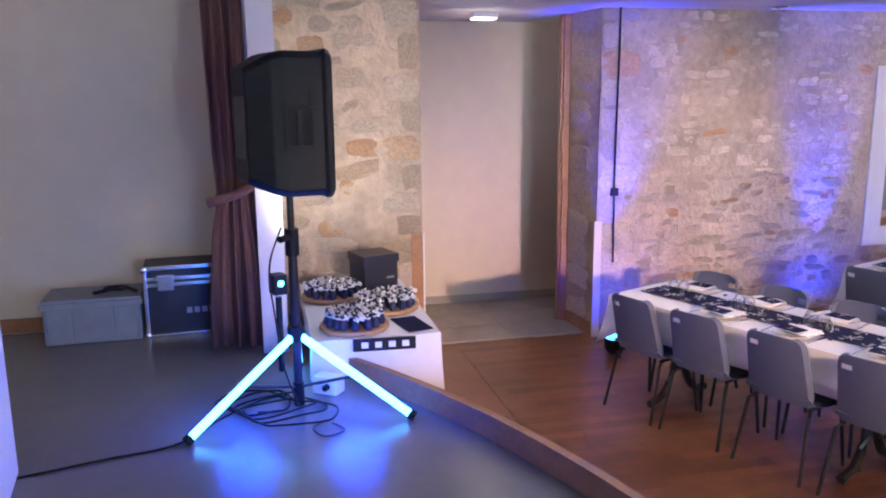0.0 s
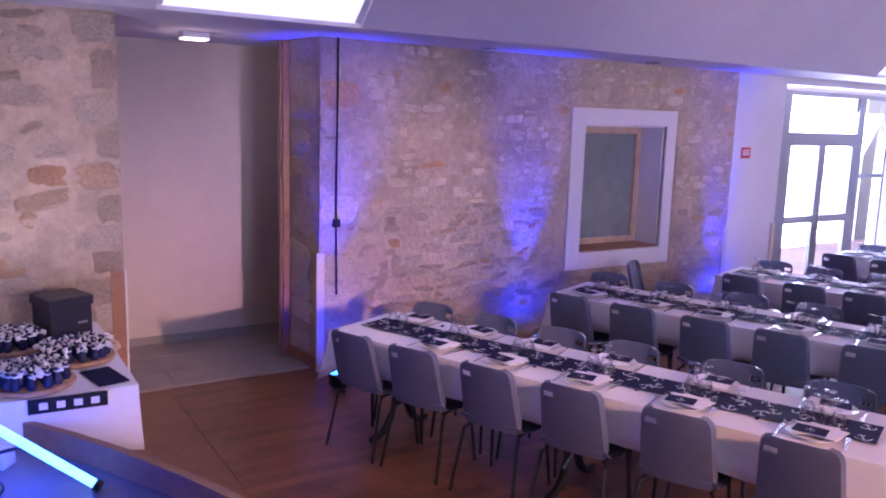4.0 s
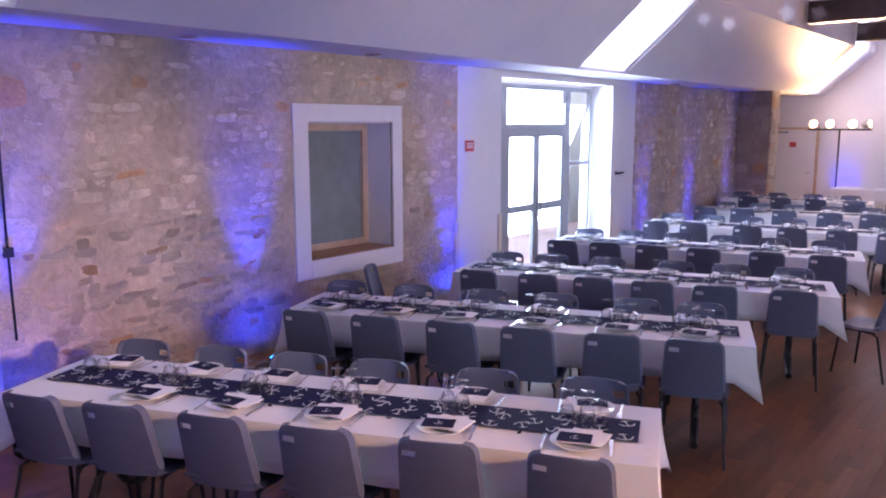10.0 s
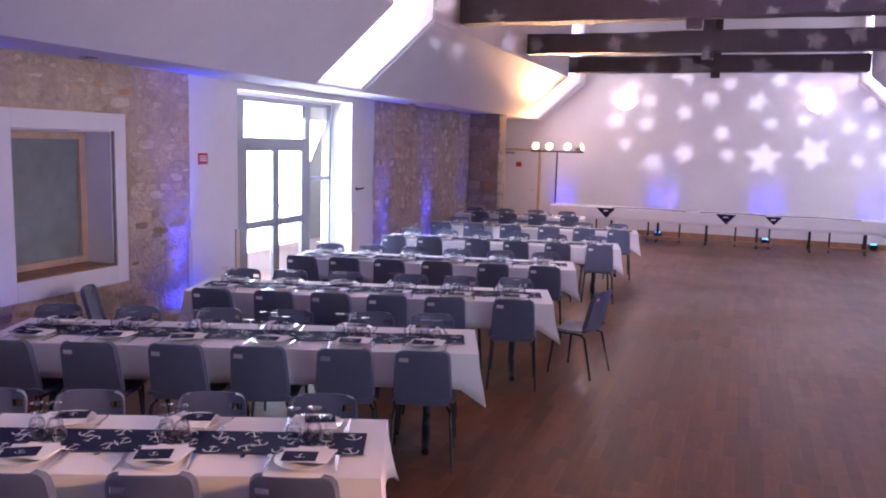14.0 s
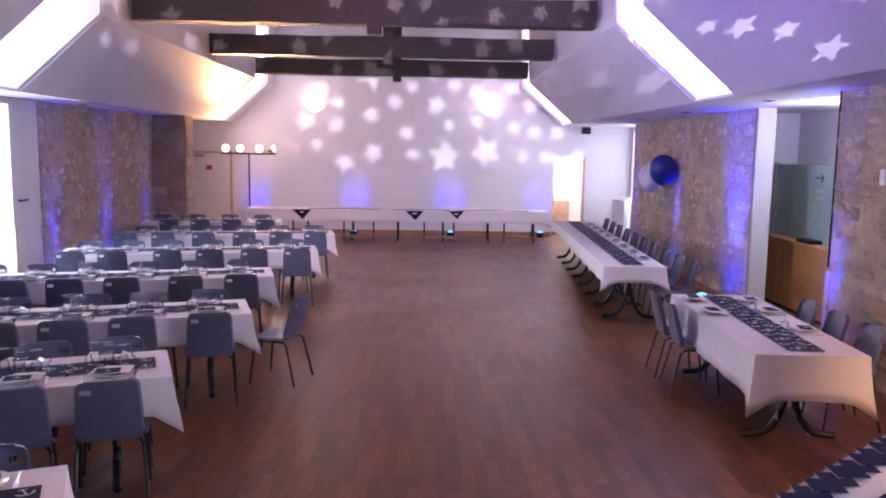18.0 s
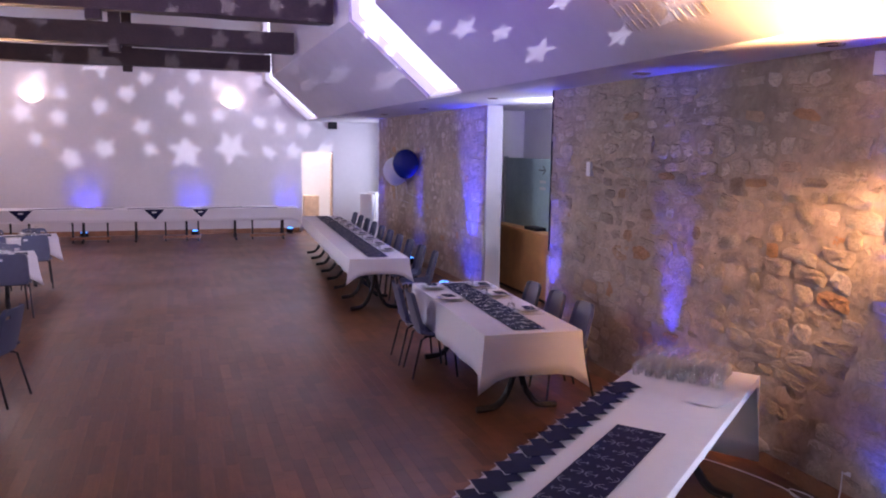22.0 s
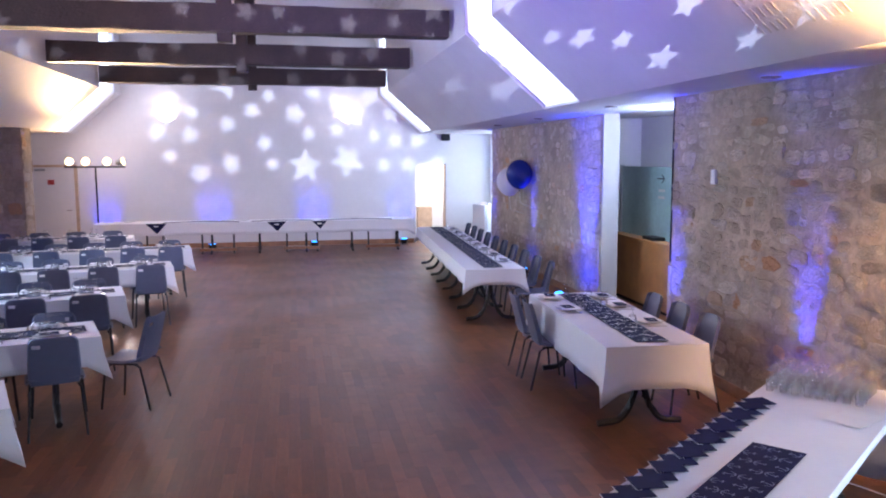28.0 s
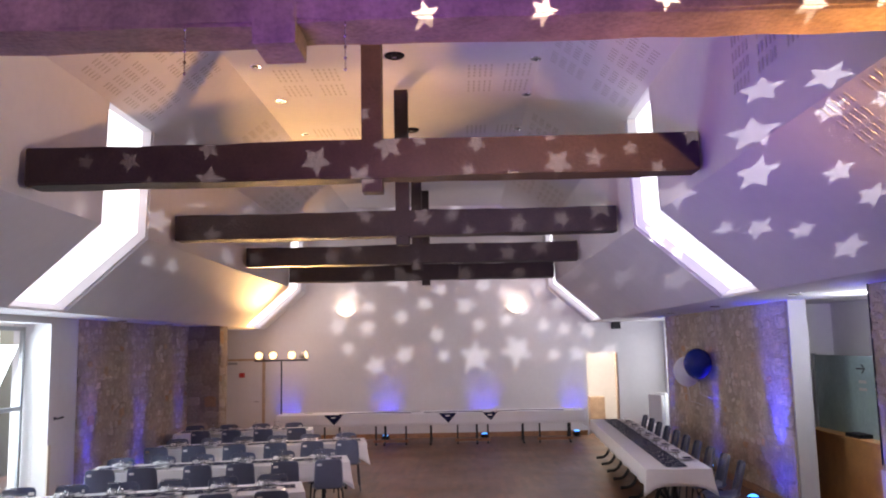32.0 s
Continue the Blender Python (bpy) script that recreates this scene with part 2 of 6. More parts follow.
SKYLIGHT = material("skylight_pane", (0.90, 0.93, 1.0), 0.5, emit=3.0)
SKYGLOW = material("daylight_pane", (0.90, 0.95, 1.0), 0.5, emit=2.6)


def clear_glass(name, colour=(1, 1, 1), rough=0.0):
    m = bpy.data.materials.new(name)
    m.use_nodes = True
    b = m.node_tree.nodes["Principled BSDF"]
    b.inputs["Base Color"].default_value = (*colour, 1)
    b.inputs["Roughness"].default_value, b.inputs["Transmission Weight"].default_value, b.inputs["IOR"].default_value = rough, 1.0, 1.3
    return m


GLASS = clear_glass("window_glass")


def thin_glass(name, tint):
    """Thin blown glass: clear, with gloss growing towards the rim."""
    m = bpy.data.materials.new(name)
    m.use_nodes = True
    n, l = m.node_tree.nodes, m.node_tree.links
    clear, gloss, mix, rim = n.new("ShaderNodeBsdfTransparent"), n.new("ShaderNodeBsdfGlossy"), n.new("ShaderNodeMixShader"), n.new("ShaderNodeLayerWeight")
    clear.inputs["Color"].default_value, gloss.inputs["Roughness"].default_value = (*tint, 1), 0.09
    gloss.inputs["Color"].default_value = (0.7, 0.7, 0.72, 1)
    rim.inputs["Blend"].default_value = 0.17
    l.new(rim.outputs["Facing"], mix.inputs[0])
    l.new(clear.outputs[0], mix.inputs[1])
    l.new(gloss.outputs[0], mix.inputs[2])
    l.new(mix.outputs[0], n["Material Output"].inputs["Surface"])
    return m


DRINK_GLASS = thin_glass("drinking_glass", (0.985, 0.985, 0.99))

# ---- building helpers ----


def quad_box(bm, a, b, m=None, bevel=0.0):
    """Box between corners a and b, under the matrix m."""
    lo, hi = [min(p, q) for p, q in zip(a, b)], [max(p, q) for p, q in zip(a, b)]
    mat = Matrix.LocRotScale([(p + q) / 2 for p, q in zip(lo, hi)], None, [max(q - p, 1e-4) for p, q in zip(lo, hi)])
    got = bmesh.ops.create_cube(bm, size=1, matrix=(m or Matrix()) @ mat)
    if bevel:
        edges = {e for v in got["verts"] for e in v.link_edges}
        bmesh.ops.bevel(bm, geom=list(edges), offset=bevel, segments=2, affect="EDGES", profile=0.7)
    return bm


def tube(bm, path, radius, sides=8, close=False, cap=True):
    """Round bar along a path of points."""
    pts = [Vector(p) for p in path]
    rings = []
    for i, p in enumerate(pts):
        d = (pts[min(i + 1, len(pts) - 1)] - pts[max(i - 1, 0)]).normalized()
        s = d.cross(Vector((0, 0, 1)) if abs(d.z) < 0.9 else Vector((1, 0, 0))).normalized()
        u = s.cross(d)
        r = radius[i] if isinstance(radius, (list, tuple)) else radius
        rings.append([bm.verts.new(p + r * (math.cos(k * 2 * math.pi / sides) * s + math.sin(k * 2 * math.pi / sides) * u)) for k in range(sides)])
    for r0, r1 in zip(rings, rings[1:]):
        for k in range(sides):
            bm.faces.new((r0[k], r0[(k + 1) % sides], r1[(k + 1) % sides], r1[k]))
    if cap:
        bm.faces.new(rings[0][::-1])
        bm.faces.new(rings[-1])
    return bm


def lathe(bm, profile, sides=16, m=None):
    """Turned shape from (radius, height) pairs about z."""
    m = m or Matrix()
    rings = [[bm.verts.new(m @ Vector((max(r, 1e-4) * math.cos(k * 2 * math.pi / sides), max(r, 1e-4) * math.sin(k * 2 * math.pi / sides), z))) for k in range(sides)] for r, z in profile]
    for r0, r1 in zip(rings, rings[1:]):
        for k in range(sides):
            bm.faces.new((r0[k], r0[(k + 1) % sides], r1[(k + 1) % sides], r1[k]))
    return bm


def mesh_of(name, bm, mat, smooth=False):
    bmesh.ops.recalc_face_normals(bm, faces=bm.faces[:])
    me = bpy.data.meshes.new(name)
    bm.to_mesh(me)
    bm.free()
    me.materials.append(mat)
    if smooth:
        me.shade_smooth()
        if smooth != "all":
            me.set_sharp_from_angle(angle=radians(40))
    return me


def part(name, bm, mat, parent=None, label="", smooth=False):
    ob = new(name, mesh_of(name, bm, mat, smooth))
    ob.parent = parent
    return tagged(ob, label)


def thing(name, m, label, category, group=""):
    ob = new(name)
    ob.empty_display_size = 0.1
    ob.matrix_world = m
    return tagged(ob, label, category, group)


def slab(name, a, b, mat, label="", bevel=0.0, m=None, kind="structure", category="wall"):
    ob = part(name, quad_box(bmesh.new(), a, b, m, bevel), mat)
    return tagged(ob, label, category, "", kind)


def prism(bm, outline, y0, y1):
    """Extrudes an (x, z) outline from y0 to y1."""
    a = [bm.verts.new((x, y0, z)) for x, z in outline]
    b = [bm.verts.new((x, y1, z)) for x, z in outline]
    bm.faces.new(a)
    bm.faces.new(b[::-1])
    for i in range(len(a)):
        j = (i + 1) % len(a)
        bm.faces.new((a[i], b[i], b[j], a[j]))
    return bm


# ---- floor and stage ----
slab("floor", (-9, -4.8, -0.2), (9, 23, -0.004), FLOOR_WOOD, "worn brown parquet floor with a soft sheen", category="floor")


def front(x):
    if x < -4.15:
        return -0.508 + 0.08 * (x + 4.15)
    return math.sqrt(36 - min((x + 0.58) ** 2, 35)) - 5.327


def stage_sheet(name, lo, hi, inner, outer, mat, label):
    """Curved slab between two offsets of the stage front."""
    bm = bmesh.new()
    n = 48
    rows = []
    for i in range(n + 1):
        x = -5.45 + 9.0 * i / n
        rows.append([bm.verts.new((x, front(x) + d if d > -5 else -4.5, z)) for d, z in ((inner, lo), (outer, lo), (outer, hi), (inner, hi))])
    for r, s in zip(rows, rows[1:]):
        for k in range(4):
            bm.faces.new((r[k], r[(k + 1) % 4], s[(k + 1) % 4], s[k]))
    bm.faces.new(rows[0])
    bm.faces.new(rows[-1][::-1])
    return tagged(part(name, bm, mat), label, "stage", "", "structure")


stage_sheet("stage_floor", 0.004, STAGE, -9, 0.197, STAGE_FLOOR, "stage floor of smooth grey linoleum")
stage_sheet("stage_rim", 0.004, STAGE + 0.12, 0.20, 0.25, WOOD_TRIM, "curved wooden rim along the stage front")

# ---- walls ----
T = 0.55
for name, a, b in (("wall_left_near", (2.2, 0), (5.11, ZS)), ("wall_left_window", (6.29, 0), (7.42, ZS)), ("wall_left_below", (5.11, 0), (6.29, 0.87)), ("wall_left_above", (5.11, 2.2), (6.29, ZS))):
    slab(name, (XL - T, *a), (XL, *b), MORTAR, "rubble stone wall with lime joints")
slab("wall_left_pier", (XL - T, 7.42, 0), (XL + 0.004, 8.33, ZS), PLASTER, "smooth white plastered pier")
slab("wall_left_pier_far", (XL - T, 11.35, 0), (XL + 0.004, 12.15, ZS), PLASTER, "smooth white plastered pier")
slab("wall_left_lintel", (XL - T, 8.33, 2.76), (XL + 0.004, 11.35, ZS), PLASTER, "white lintel over the glazed door")
slab("wall_left_far", (XL - T, 12.15, 0), (XL, 17.05, ZS), MORTAR, "rubble stone wall with lime joints")
slab("wall_left_return", (XL - T, 17.05, 0), (-5.25, 17.6, ZS), MORTAR, "stone pilaster at the end of the wall")
slab("wall_left_end", (-7.2, 17.6, 0), (-6.6, YF, 3.1), PLASTER, "white plastered wall")
slab("wall_far", (-7.2, YF, 0), (3.13, YF + 0.3, 7), PLASTER, "tall white gable wall")
slab("wall_far_right", (3.94, YF, 0), (6.2, YF + 0.3, 7), PLASTER, "tall white gable wall")
slab("wall_far_lintel", (3.13, YF, 2.07), (3.94, YF + 0.3, 7), PLASTER, "tall white gable wall over the doorway")
slab("wall_right_near", (XR, 3.28, 0), (4.33, 8.05, ZS), MORTAR, "rubble stone wall with lime joints")
slab("wall_right_mid", (XF, 11.12, 0), (XF + 0.24, 17.6, ZS), MORTAR, "rubble stone wall with lime joints")
slab("wall_right_jamb", (4.33, 3.20, 0), (4.437, 3.50, ZS), BEIGE, "pale wooden jamb beside the stone wall")
slab("wall_right_stage", (4.437, 3.187, 0), (6.2, 3.45, ZS), PLASTER, "white wall of the stage passage")
slab("wall_right_outer", (6.0, -4.7, 0), (6.2, 3.187, 3.1), PLASTER, "white wall of the stage passage")
slab("wall_hatch_back", (5.6, 7.3, 0), (5.8, 13.4, 3), PLASTER, "white wall behind the serving hatch")
slab("wall_hatch_side", (4.33, 7.1, 0), (5.6, 7.3, 3), PLASTER, "white side wall of the serving recess")
slab("wall_hatch_end", (5.0, 12.4, 0), (5.6, 12.6, 3), PLASTER, "white end wall of the serving recess")
slab("wall_bay_back", (5.15, 17.6, 0), (5.35, YF, 3), PLASTER, "white back of the window bay")
slab("wall_alcove", (-7.6, 0.0, 0), (-7.35, 3.4, 3), BEIGE, "beige wall at the back of the door alcove")
slab("wall_alcove_side", (-7.35, 3.2, 0), (XL - T, 3.4, ZS), BEIGE, "beige end of the passage behind the stone wall")
bm = bmesh.new()
low, high = ([bm.verts.new((x, y, z)) for x, y in ((XL - 0.03, 2.199), (XL - T, 2.199), (XL - T, 2.14))] for z in (0.0, ZS))
bm.faces.new(low)
bm.faces.new(high[::-1])
for k in range(3):
    bm.faces.new((low[k], low[(k + 1) % 3], high[(k + 1) % 3], high[k]))
tagged(part("wall_left_splay", bm, MORTAR), "splayed stone end of the wall", "wall", "", "structure")
slab("wall_stage_left", (-5.75, -4.5, 0), (-5.5, -0.7, 6.5), BEIGE, "beige stage wall")
slab("wall_stage_back", (-5.75, -4.75, 0), (6.2, -4.5, 6.5), BEIGE, "beige stage wall")
slab("wall_pillar", (-7.4, -0.7, 0), (-5.52, 0.56, ZS), MORTAR, "stone pier beside the stage")

# ---- roof ----


def roof_side(s, name, cuts, ends):
    """One side of the roof: soffit, slope, upright and upper slope, cut through at the skylights."""
    edge = [(XE + 3.2, ZS), (XE, ZS), (XK, ZK), (XK - 0.05, ZV), (XT, ZC)]
    back = [(XE + 3.2, ZS + 0.15), (XE + 0.1, ZS + 0.15), (XK + 0.15, ZK + 0.12), (XK + 0.1, ZV + 0.1), (XT + 0.1, ZC + 0.15)]
    y = ends[0]
    for c0, c1 in [*cuts, (ends[1], ends[1])]:
        bm = bmesh.new()
        if c0 - y > 0.01:
            prism(bm, [(XC + s * x, z) for x, z in edge + back[::-1]], y, c0)
            tagged(part(name, bm, PLASTER_DIM), "white plastered sloping ceiling with a soffit", "ceiling", "", "structure")
        if c1 > c0:
            bm = bmesh.new()
            prism(bm, [(XC + s * x, z) for x, z in ((XE + 3.2, ZS), (XE, ZS), (XE, ZS + 0.03), (XE + 0.3, ZS + 0.25), (XE + 3.2, ZS + 0.25))], c0, c1)
            prism(bm, [(XC + s * x, z) for x, z in ((XK - 0.05, ZV), (XT, ZC), (XT + 0.1, ZC + 0.15), (XK + 0.1, ZV + 0.1))], c0, c1)
            tagged(part(name, bm, PLASTER_DIM), "white plastered ceiling round a skylight", "ceiling", "", "structure")
            # light shaft
            bm = bmesh.new()
            shaft = [(XE + 0.02, ZS + 0.03), (XK + 0.02, ZK + 0.02), (XK - 0.03, ZV)]
            deep = [(XE + 0.14, ZS + 0.10), (XK + 0.13, ZK + 0.08), (XK + 0.09, ZV)]
            for yy in (c0 + 0.004, c1 - 0.044):
                prism(bm, [(XC + s * x, z) for x, z in shaft + deep[::-1]], yy, yy + 0.04)
            prism(bm, [(XC + s * x, z) for x, z in ((XK - 0.03, ZV + 0.004), (XK + 0.5, ZV + 0.004), (XK + 0.5, ZV + 0.05), (XK - 0.02, ZV + 0.05))], c0, c1)
            tagged(part(name + "_shaft", bm, PLASTER), "white sides of a skylight", "skylight", "", "structure")
            bm = bmesh.new()
            prism(bm, [(XC + s * x, z) for x, z in deep + [(x + 0.04, z + 0.02) for x, z in deep[::-1]]], c0, c1)
            tagged(part("skylight_pane", bm, SKYLIGHT), "bright frosted skylight pane", "skylight", "", "structure")
        y = c1


roof_side(-1, "ceiling_left", [(0.75, 2.2), (8.87, 10.2), (18.7, 20.2)], (-0.7, YF))
roof_side(1, "ceiling_right", [(8.87, 10.2), (18.7, 20.2)], (-0.7, YF))
slab("ceiling", (XC - XT - 0.1, -0.7, ZC), (XC + XT + 0.1, YF, ZC + 0.15), PLASTER_DIM, "flat white ceiling", category="ceiling")
slab("ceiling_stage", (-6, -4.8, 5.5), (6.2, -0.6, 5.7), PLASTER, "white stage ceiling", category="ceiling")

# ---- roof timbers ----


def truss(y):
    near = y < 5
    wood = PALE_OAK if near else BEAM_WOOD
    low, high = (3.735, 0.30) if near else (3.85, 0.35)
    t = thing("roof_truss", pose(XC, y, low), "pale rough oak tie beam with a king post" if near else "dark oak tie beam with a king post", "beam", "roof trusses")
    bm = bmesh.new()
    rng = random.Random(int(y * 10))
    rings = []
    # hewn timber: edges wander a little along its length
    for k in range(25):
        x = -3.05 + 6.12 * k / 24
        w = lambda a: (0.012 if near else 0.007) * math.sin(1.7 * x + a) + rng.uniform(-0.006, 0.006)
        rings.append([bm.verts.new((x, sy * 0.15 + w(sy), (high if up else 0) + w(2 * up + sy))) for sy, up in ((-1, 0), (1, 0), (1, 1), (-1, 1))])
    for r0, r1 in zip(rings, rings[1:]):
        for k in range(4):
            bm.faces.new((r0[k], r0[(k + 1) % 4], r1[(k + 1) % 4], r1[k]))
    bm.faces.new(rings[0][::-1])
    bm.faces.new(rings[-1])
    bmesh.ops.bevel(bm, geom=[e for e in bm.edges if abs(e.verts[0].co.x - e.verts[1].co.x) > 0.1], offset=0.015, segments=2, affect="EDGES")
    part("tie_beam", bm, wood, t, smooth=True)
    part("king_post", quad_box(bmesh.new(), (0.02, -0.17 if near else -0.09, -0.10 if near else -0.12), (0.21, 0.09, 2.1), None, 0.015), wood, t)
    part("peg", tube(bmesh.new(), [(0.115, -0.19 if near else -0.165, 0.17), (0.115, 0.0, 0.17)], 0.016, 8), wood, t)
    return t


for y in (3.55, 7.26, 11.05, 14.73, 18.41):
    truss(y)

# ---- glazed door ----


def glazed_door():
    t = thing("glazed_door", pose(-6.3, 8.4, 0), "grey aluminium double door with glass, transom and sidelight", "door")
    post = lambda y0, y1, z0, z1, name, par=t: part(name, quad_box(bmesh.new(), (-0.03, y0, z0), (0.03, y1, z1), None, 0.006), ALU, par)
    H, L = 2.72, 2.9
    for y0, y1 in ((0.40, 0.56), (2.10, 2.26), (2.84, 2.9)):
        post(y0, y1, 0, H, "jamb")
    part("side_panel", quad_box(bmesh.new(), (-0.03, 0, 0), (0.03, 0.40, H)), PLASTER, t, "white side panel")
    post(0.56, 2.10, H - 0.06, H, "head")
    post(2.26, 2.84, H - 0.06, H, "head")
    post(0.56, 2.10, 2.1, 2.18, "transom_bar")
    post(2.26, 2.84, 1.55, 1.61, "transom_bar")
    pane = lambda y0, y1, z0, z1, par: part("pane", quad_box(bmesh.new(), (-0.008, y0, z0), (0.008, y1, z1)), GLASS, par)
    panes = [pane(0.56, 2.10, 2.18, H - 0.06, t), pane(2.26, 2.84, 0.0, 1.55, t), pane(2.26, 2.84, 1.61, H - 0.06, t)]
    for a, b in ((0.56, 1.33), (1.33, 2.10)):
        leaf = part("leaf", quad_box(bmesh.new(), (-0.025, a, 0.02), (0.025, a + 0.08, 2.1), None, 0.005), ALU, t)
        post(b - 0.08, b, 0.02, 2.1, "stile", leaf)
        for z in (0.02, 0.95, 2.0):
            post(a + 0.08, b - 0.08, z, z + 0.1, "rail", leaf)
        panes.append(pane(a + 0.08, b - 0.08, 0.12, 0.95, leaf))
        panes.append(pane(a + 0.08, b - 0.08, 1.05, 2.0, leaf))
        part("door_handle", tube(bmesh.new(), [(0.03, b - 0.04 if a < 0.6 else a + 0.04, 0.85), (0.07, b - 0.04 if a < 0.6 else a + 0.04, 0.9), (0.07, b - 0.04 if a < 0.6 else a + 0.04, 1.2), (0.03, b - 0.04 if a < 0.6 else a + 0.04, 1.25)], 0.012), CHROME, leaf)
    for p in panes:
        p.visible_shadow = False


glazed_door()
slab("backdrop", (-10.2, 3, -0.5), (-10, 17, 6), SKYGLOW, "overexposed daylight outside the door", kind="structure", category="backdrop")

# ---- chairs ----


def grid_surface(bm, points, thick):
    """Thick sheet from a grid of points (rows of columns)."""
    top = [[bm.verts.new(p) for p in row] for row in points]
    bot = []
    R, K = len(points), len(points[0])
    for i in range(R):
        row = []
        for j in range(K):
            a, b = Vector(points[max(i - 1, 0)][j]), Vector(points[min(i + 1, R - 1)][j])
            c, d = Vector(points[i][max(j - 1, 0)]), Vector(points[i][min(j + 1, K - 1)])
            nrm = (b - a).cross(d - c).normalized()
            row.append(bm.verts.new(Vector(points[i][j]) + nrm * thick))
        bot.append(row)
    return top, bot


def sheet(points, thick, hole=()):
    """Closed thick sheet; cells (row, column) in hole are left open."""
    bm = bmesh.new()
    top, bot = grid_surface(bm, points, thick)
    R, K = len(points) - 1, len(points[0]) - 1
    cell = lambda i, j: 0 <= i < R and 0 <= j < K and (i, j) not in hole
    for i in range(R):
        for j in range(K):
            if not cell(i, j):
                continue
            bm.faces.new((top[i][j], top[i][j + 1], top[i + 1][j + 1], top[i + 1][j]))
            bm.faces.new((bot[i][j], bot[i + 1][j], bot[i + 1][j + 1], bot[i][j + 1]))
            for (a, b), (u, v) in (((i - 1, j), ((i, j), (i, j + 1))), ((i + 1, j), ((i + 1, j), (i + 1, j + 1))), ((i, j - 1), ((i, j), (i + 1, j))), ((i, j + 1), ((i, j + 1), (i + 1, j + 1)))):
                if not cell(a, b):
                    bm.faces.new((top[u[0]][u[1]], top[v[0]][v[1]], bot[v[0]][v[1]], bot[u[0]][u[1]]))
    return bm


def chair_shape():
    """Moulded stacking chair; it faces +y, its back at y = -0.2."""
    t = thing("stacking_chair", Matrix(), "grey moulded plastic chair with dark steel legs", "chair", "dining chairs")
    zs = [0.43, 0.50, 0.57, 0.64, 0.69, 0.742, 0.776, 0.802, 0.822, 0.832]
    rows = []
    for i, z in enumerate(zs):
        k = (z - 0.44) / 0.38
        half = 0.203 - 0.022 * k - {7: 0.006, 8: 0.022, 9: 0.055}.get(i, 0) - (0.02 if i == 0 else 0)
        us = [-1, -0.94, -0.84, -0.50, -0.2, 0.1, 0.4, 0.7, 0.93, 1]
        rows.append([(half * u, -0.15 - 0.10 * k - 0.02 * (1 - u * u) + (0.035 if abs(u) == 1 else 0), z) for u in us])
    part("backrest", sheet(rows, 0.008, hole={(5, 2)}), CHAIR_GREY, t, smooth=True)
    rows = []
    for j, y in enumerate((-0.17, -0.12, 0.0, 0.12, 0.2, 0.235)):
        z = (0.475, 0.44, 0.425, 0.43, 0.435, 0.415)[j]
        rows.append([((0.21 + 0.015 * (y > -0.1)) * u, y, z + 0.02 * u * u - (0.02 if abs(u) == 1 else 0)) for u in (-1, -0.9, -0.5, 0, 0.5, 0.9, 1)])
    part("seat", sheet(rows, 0.008), CHAIR_GREY, t, smooth=True)
    for s in (-1, 1):
        part("leg", tube(bmesh.new(), [(s * 0.17, 0.12, 0.40), (s * 0.19, 0.17, 0.38), (s * 0.215, 0.21, 0.0)], 0.011, 6), BLACK_STEEL, t, smooth=True)
        part("leg", tube(bmesh.new(), [(s * 0.17, -0.10, 0.40), (s * 0.19, -0.15, 0.38), (s * 0.215, -0.24, 0.0)], 0.011, 6), BLACK_STEEL, t, smooth=True)
        part("side_bar", tube(bmesh.new(), [(s * 0.17, -0.12, 0.405), (s * 0.17, 0.14, 0.405)], 0.010, 6), BLACK_STEEL, t, smooth=True)
    part("cross_bar", tube(bmesh.new(), [(-0.17, 0.0, 0.405), (0.17, 0.0, 0.405)], 0.010, 6), BLACK_STEEL, t, smooth=True)
    return t


CHAIR = chair_shape()
first = [True]


def put_chair(x, y, turn):
    m = pose(x, y, 0, 0, 0, turn)
    if first[0]:
        CHAIR.matrix_world = m
        first[0] = False
        return CHAIR
    return copy_thing(CHAIR, m)


# ---- tables ----


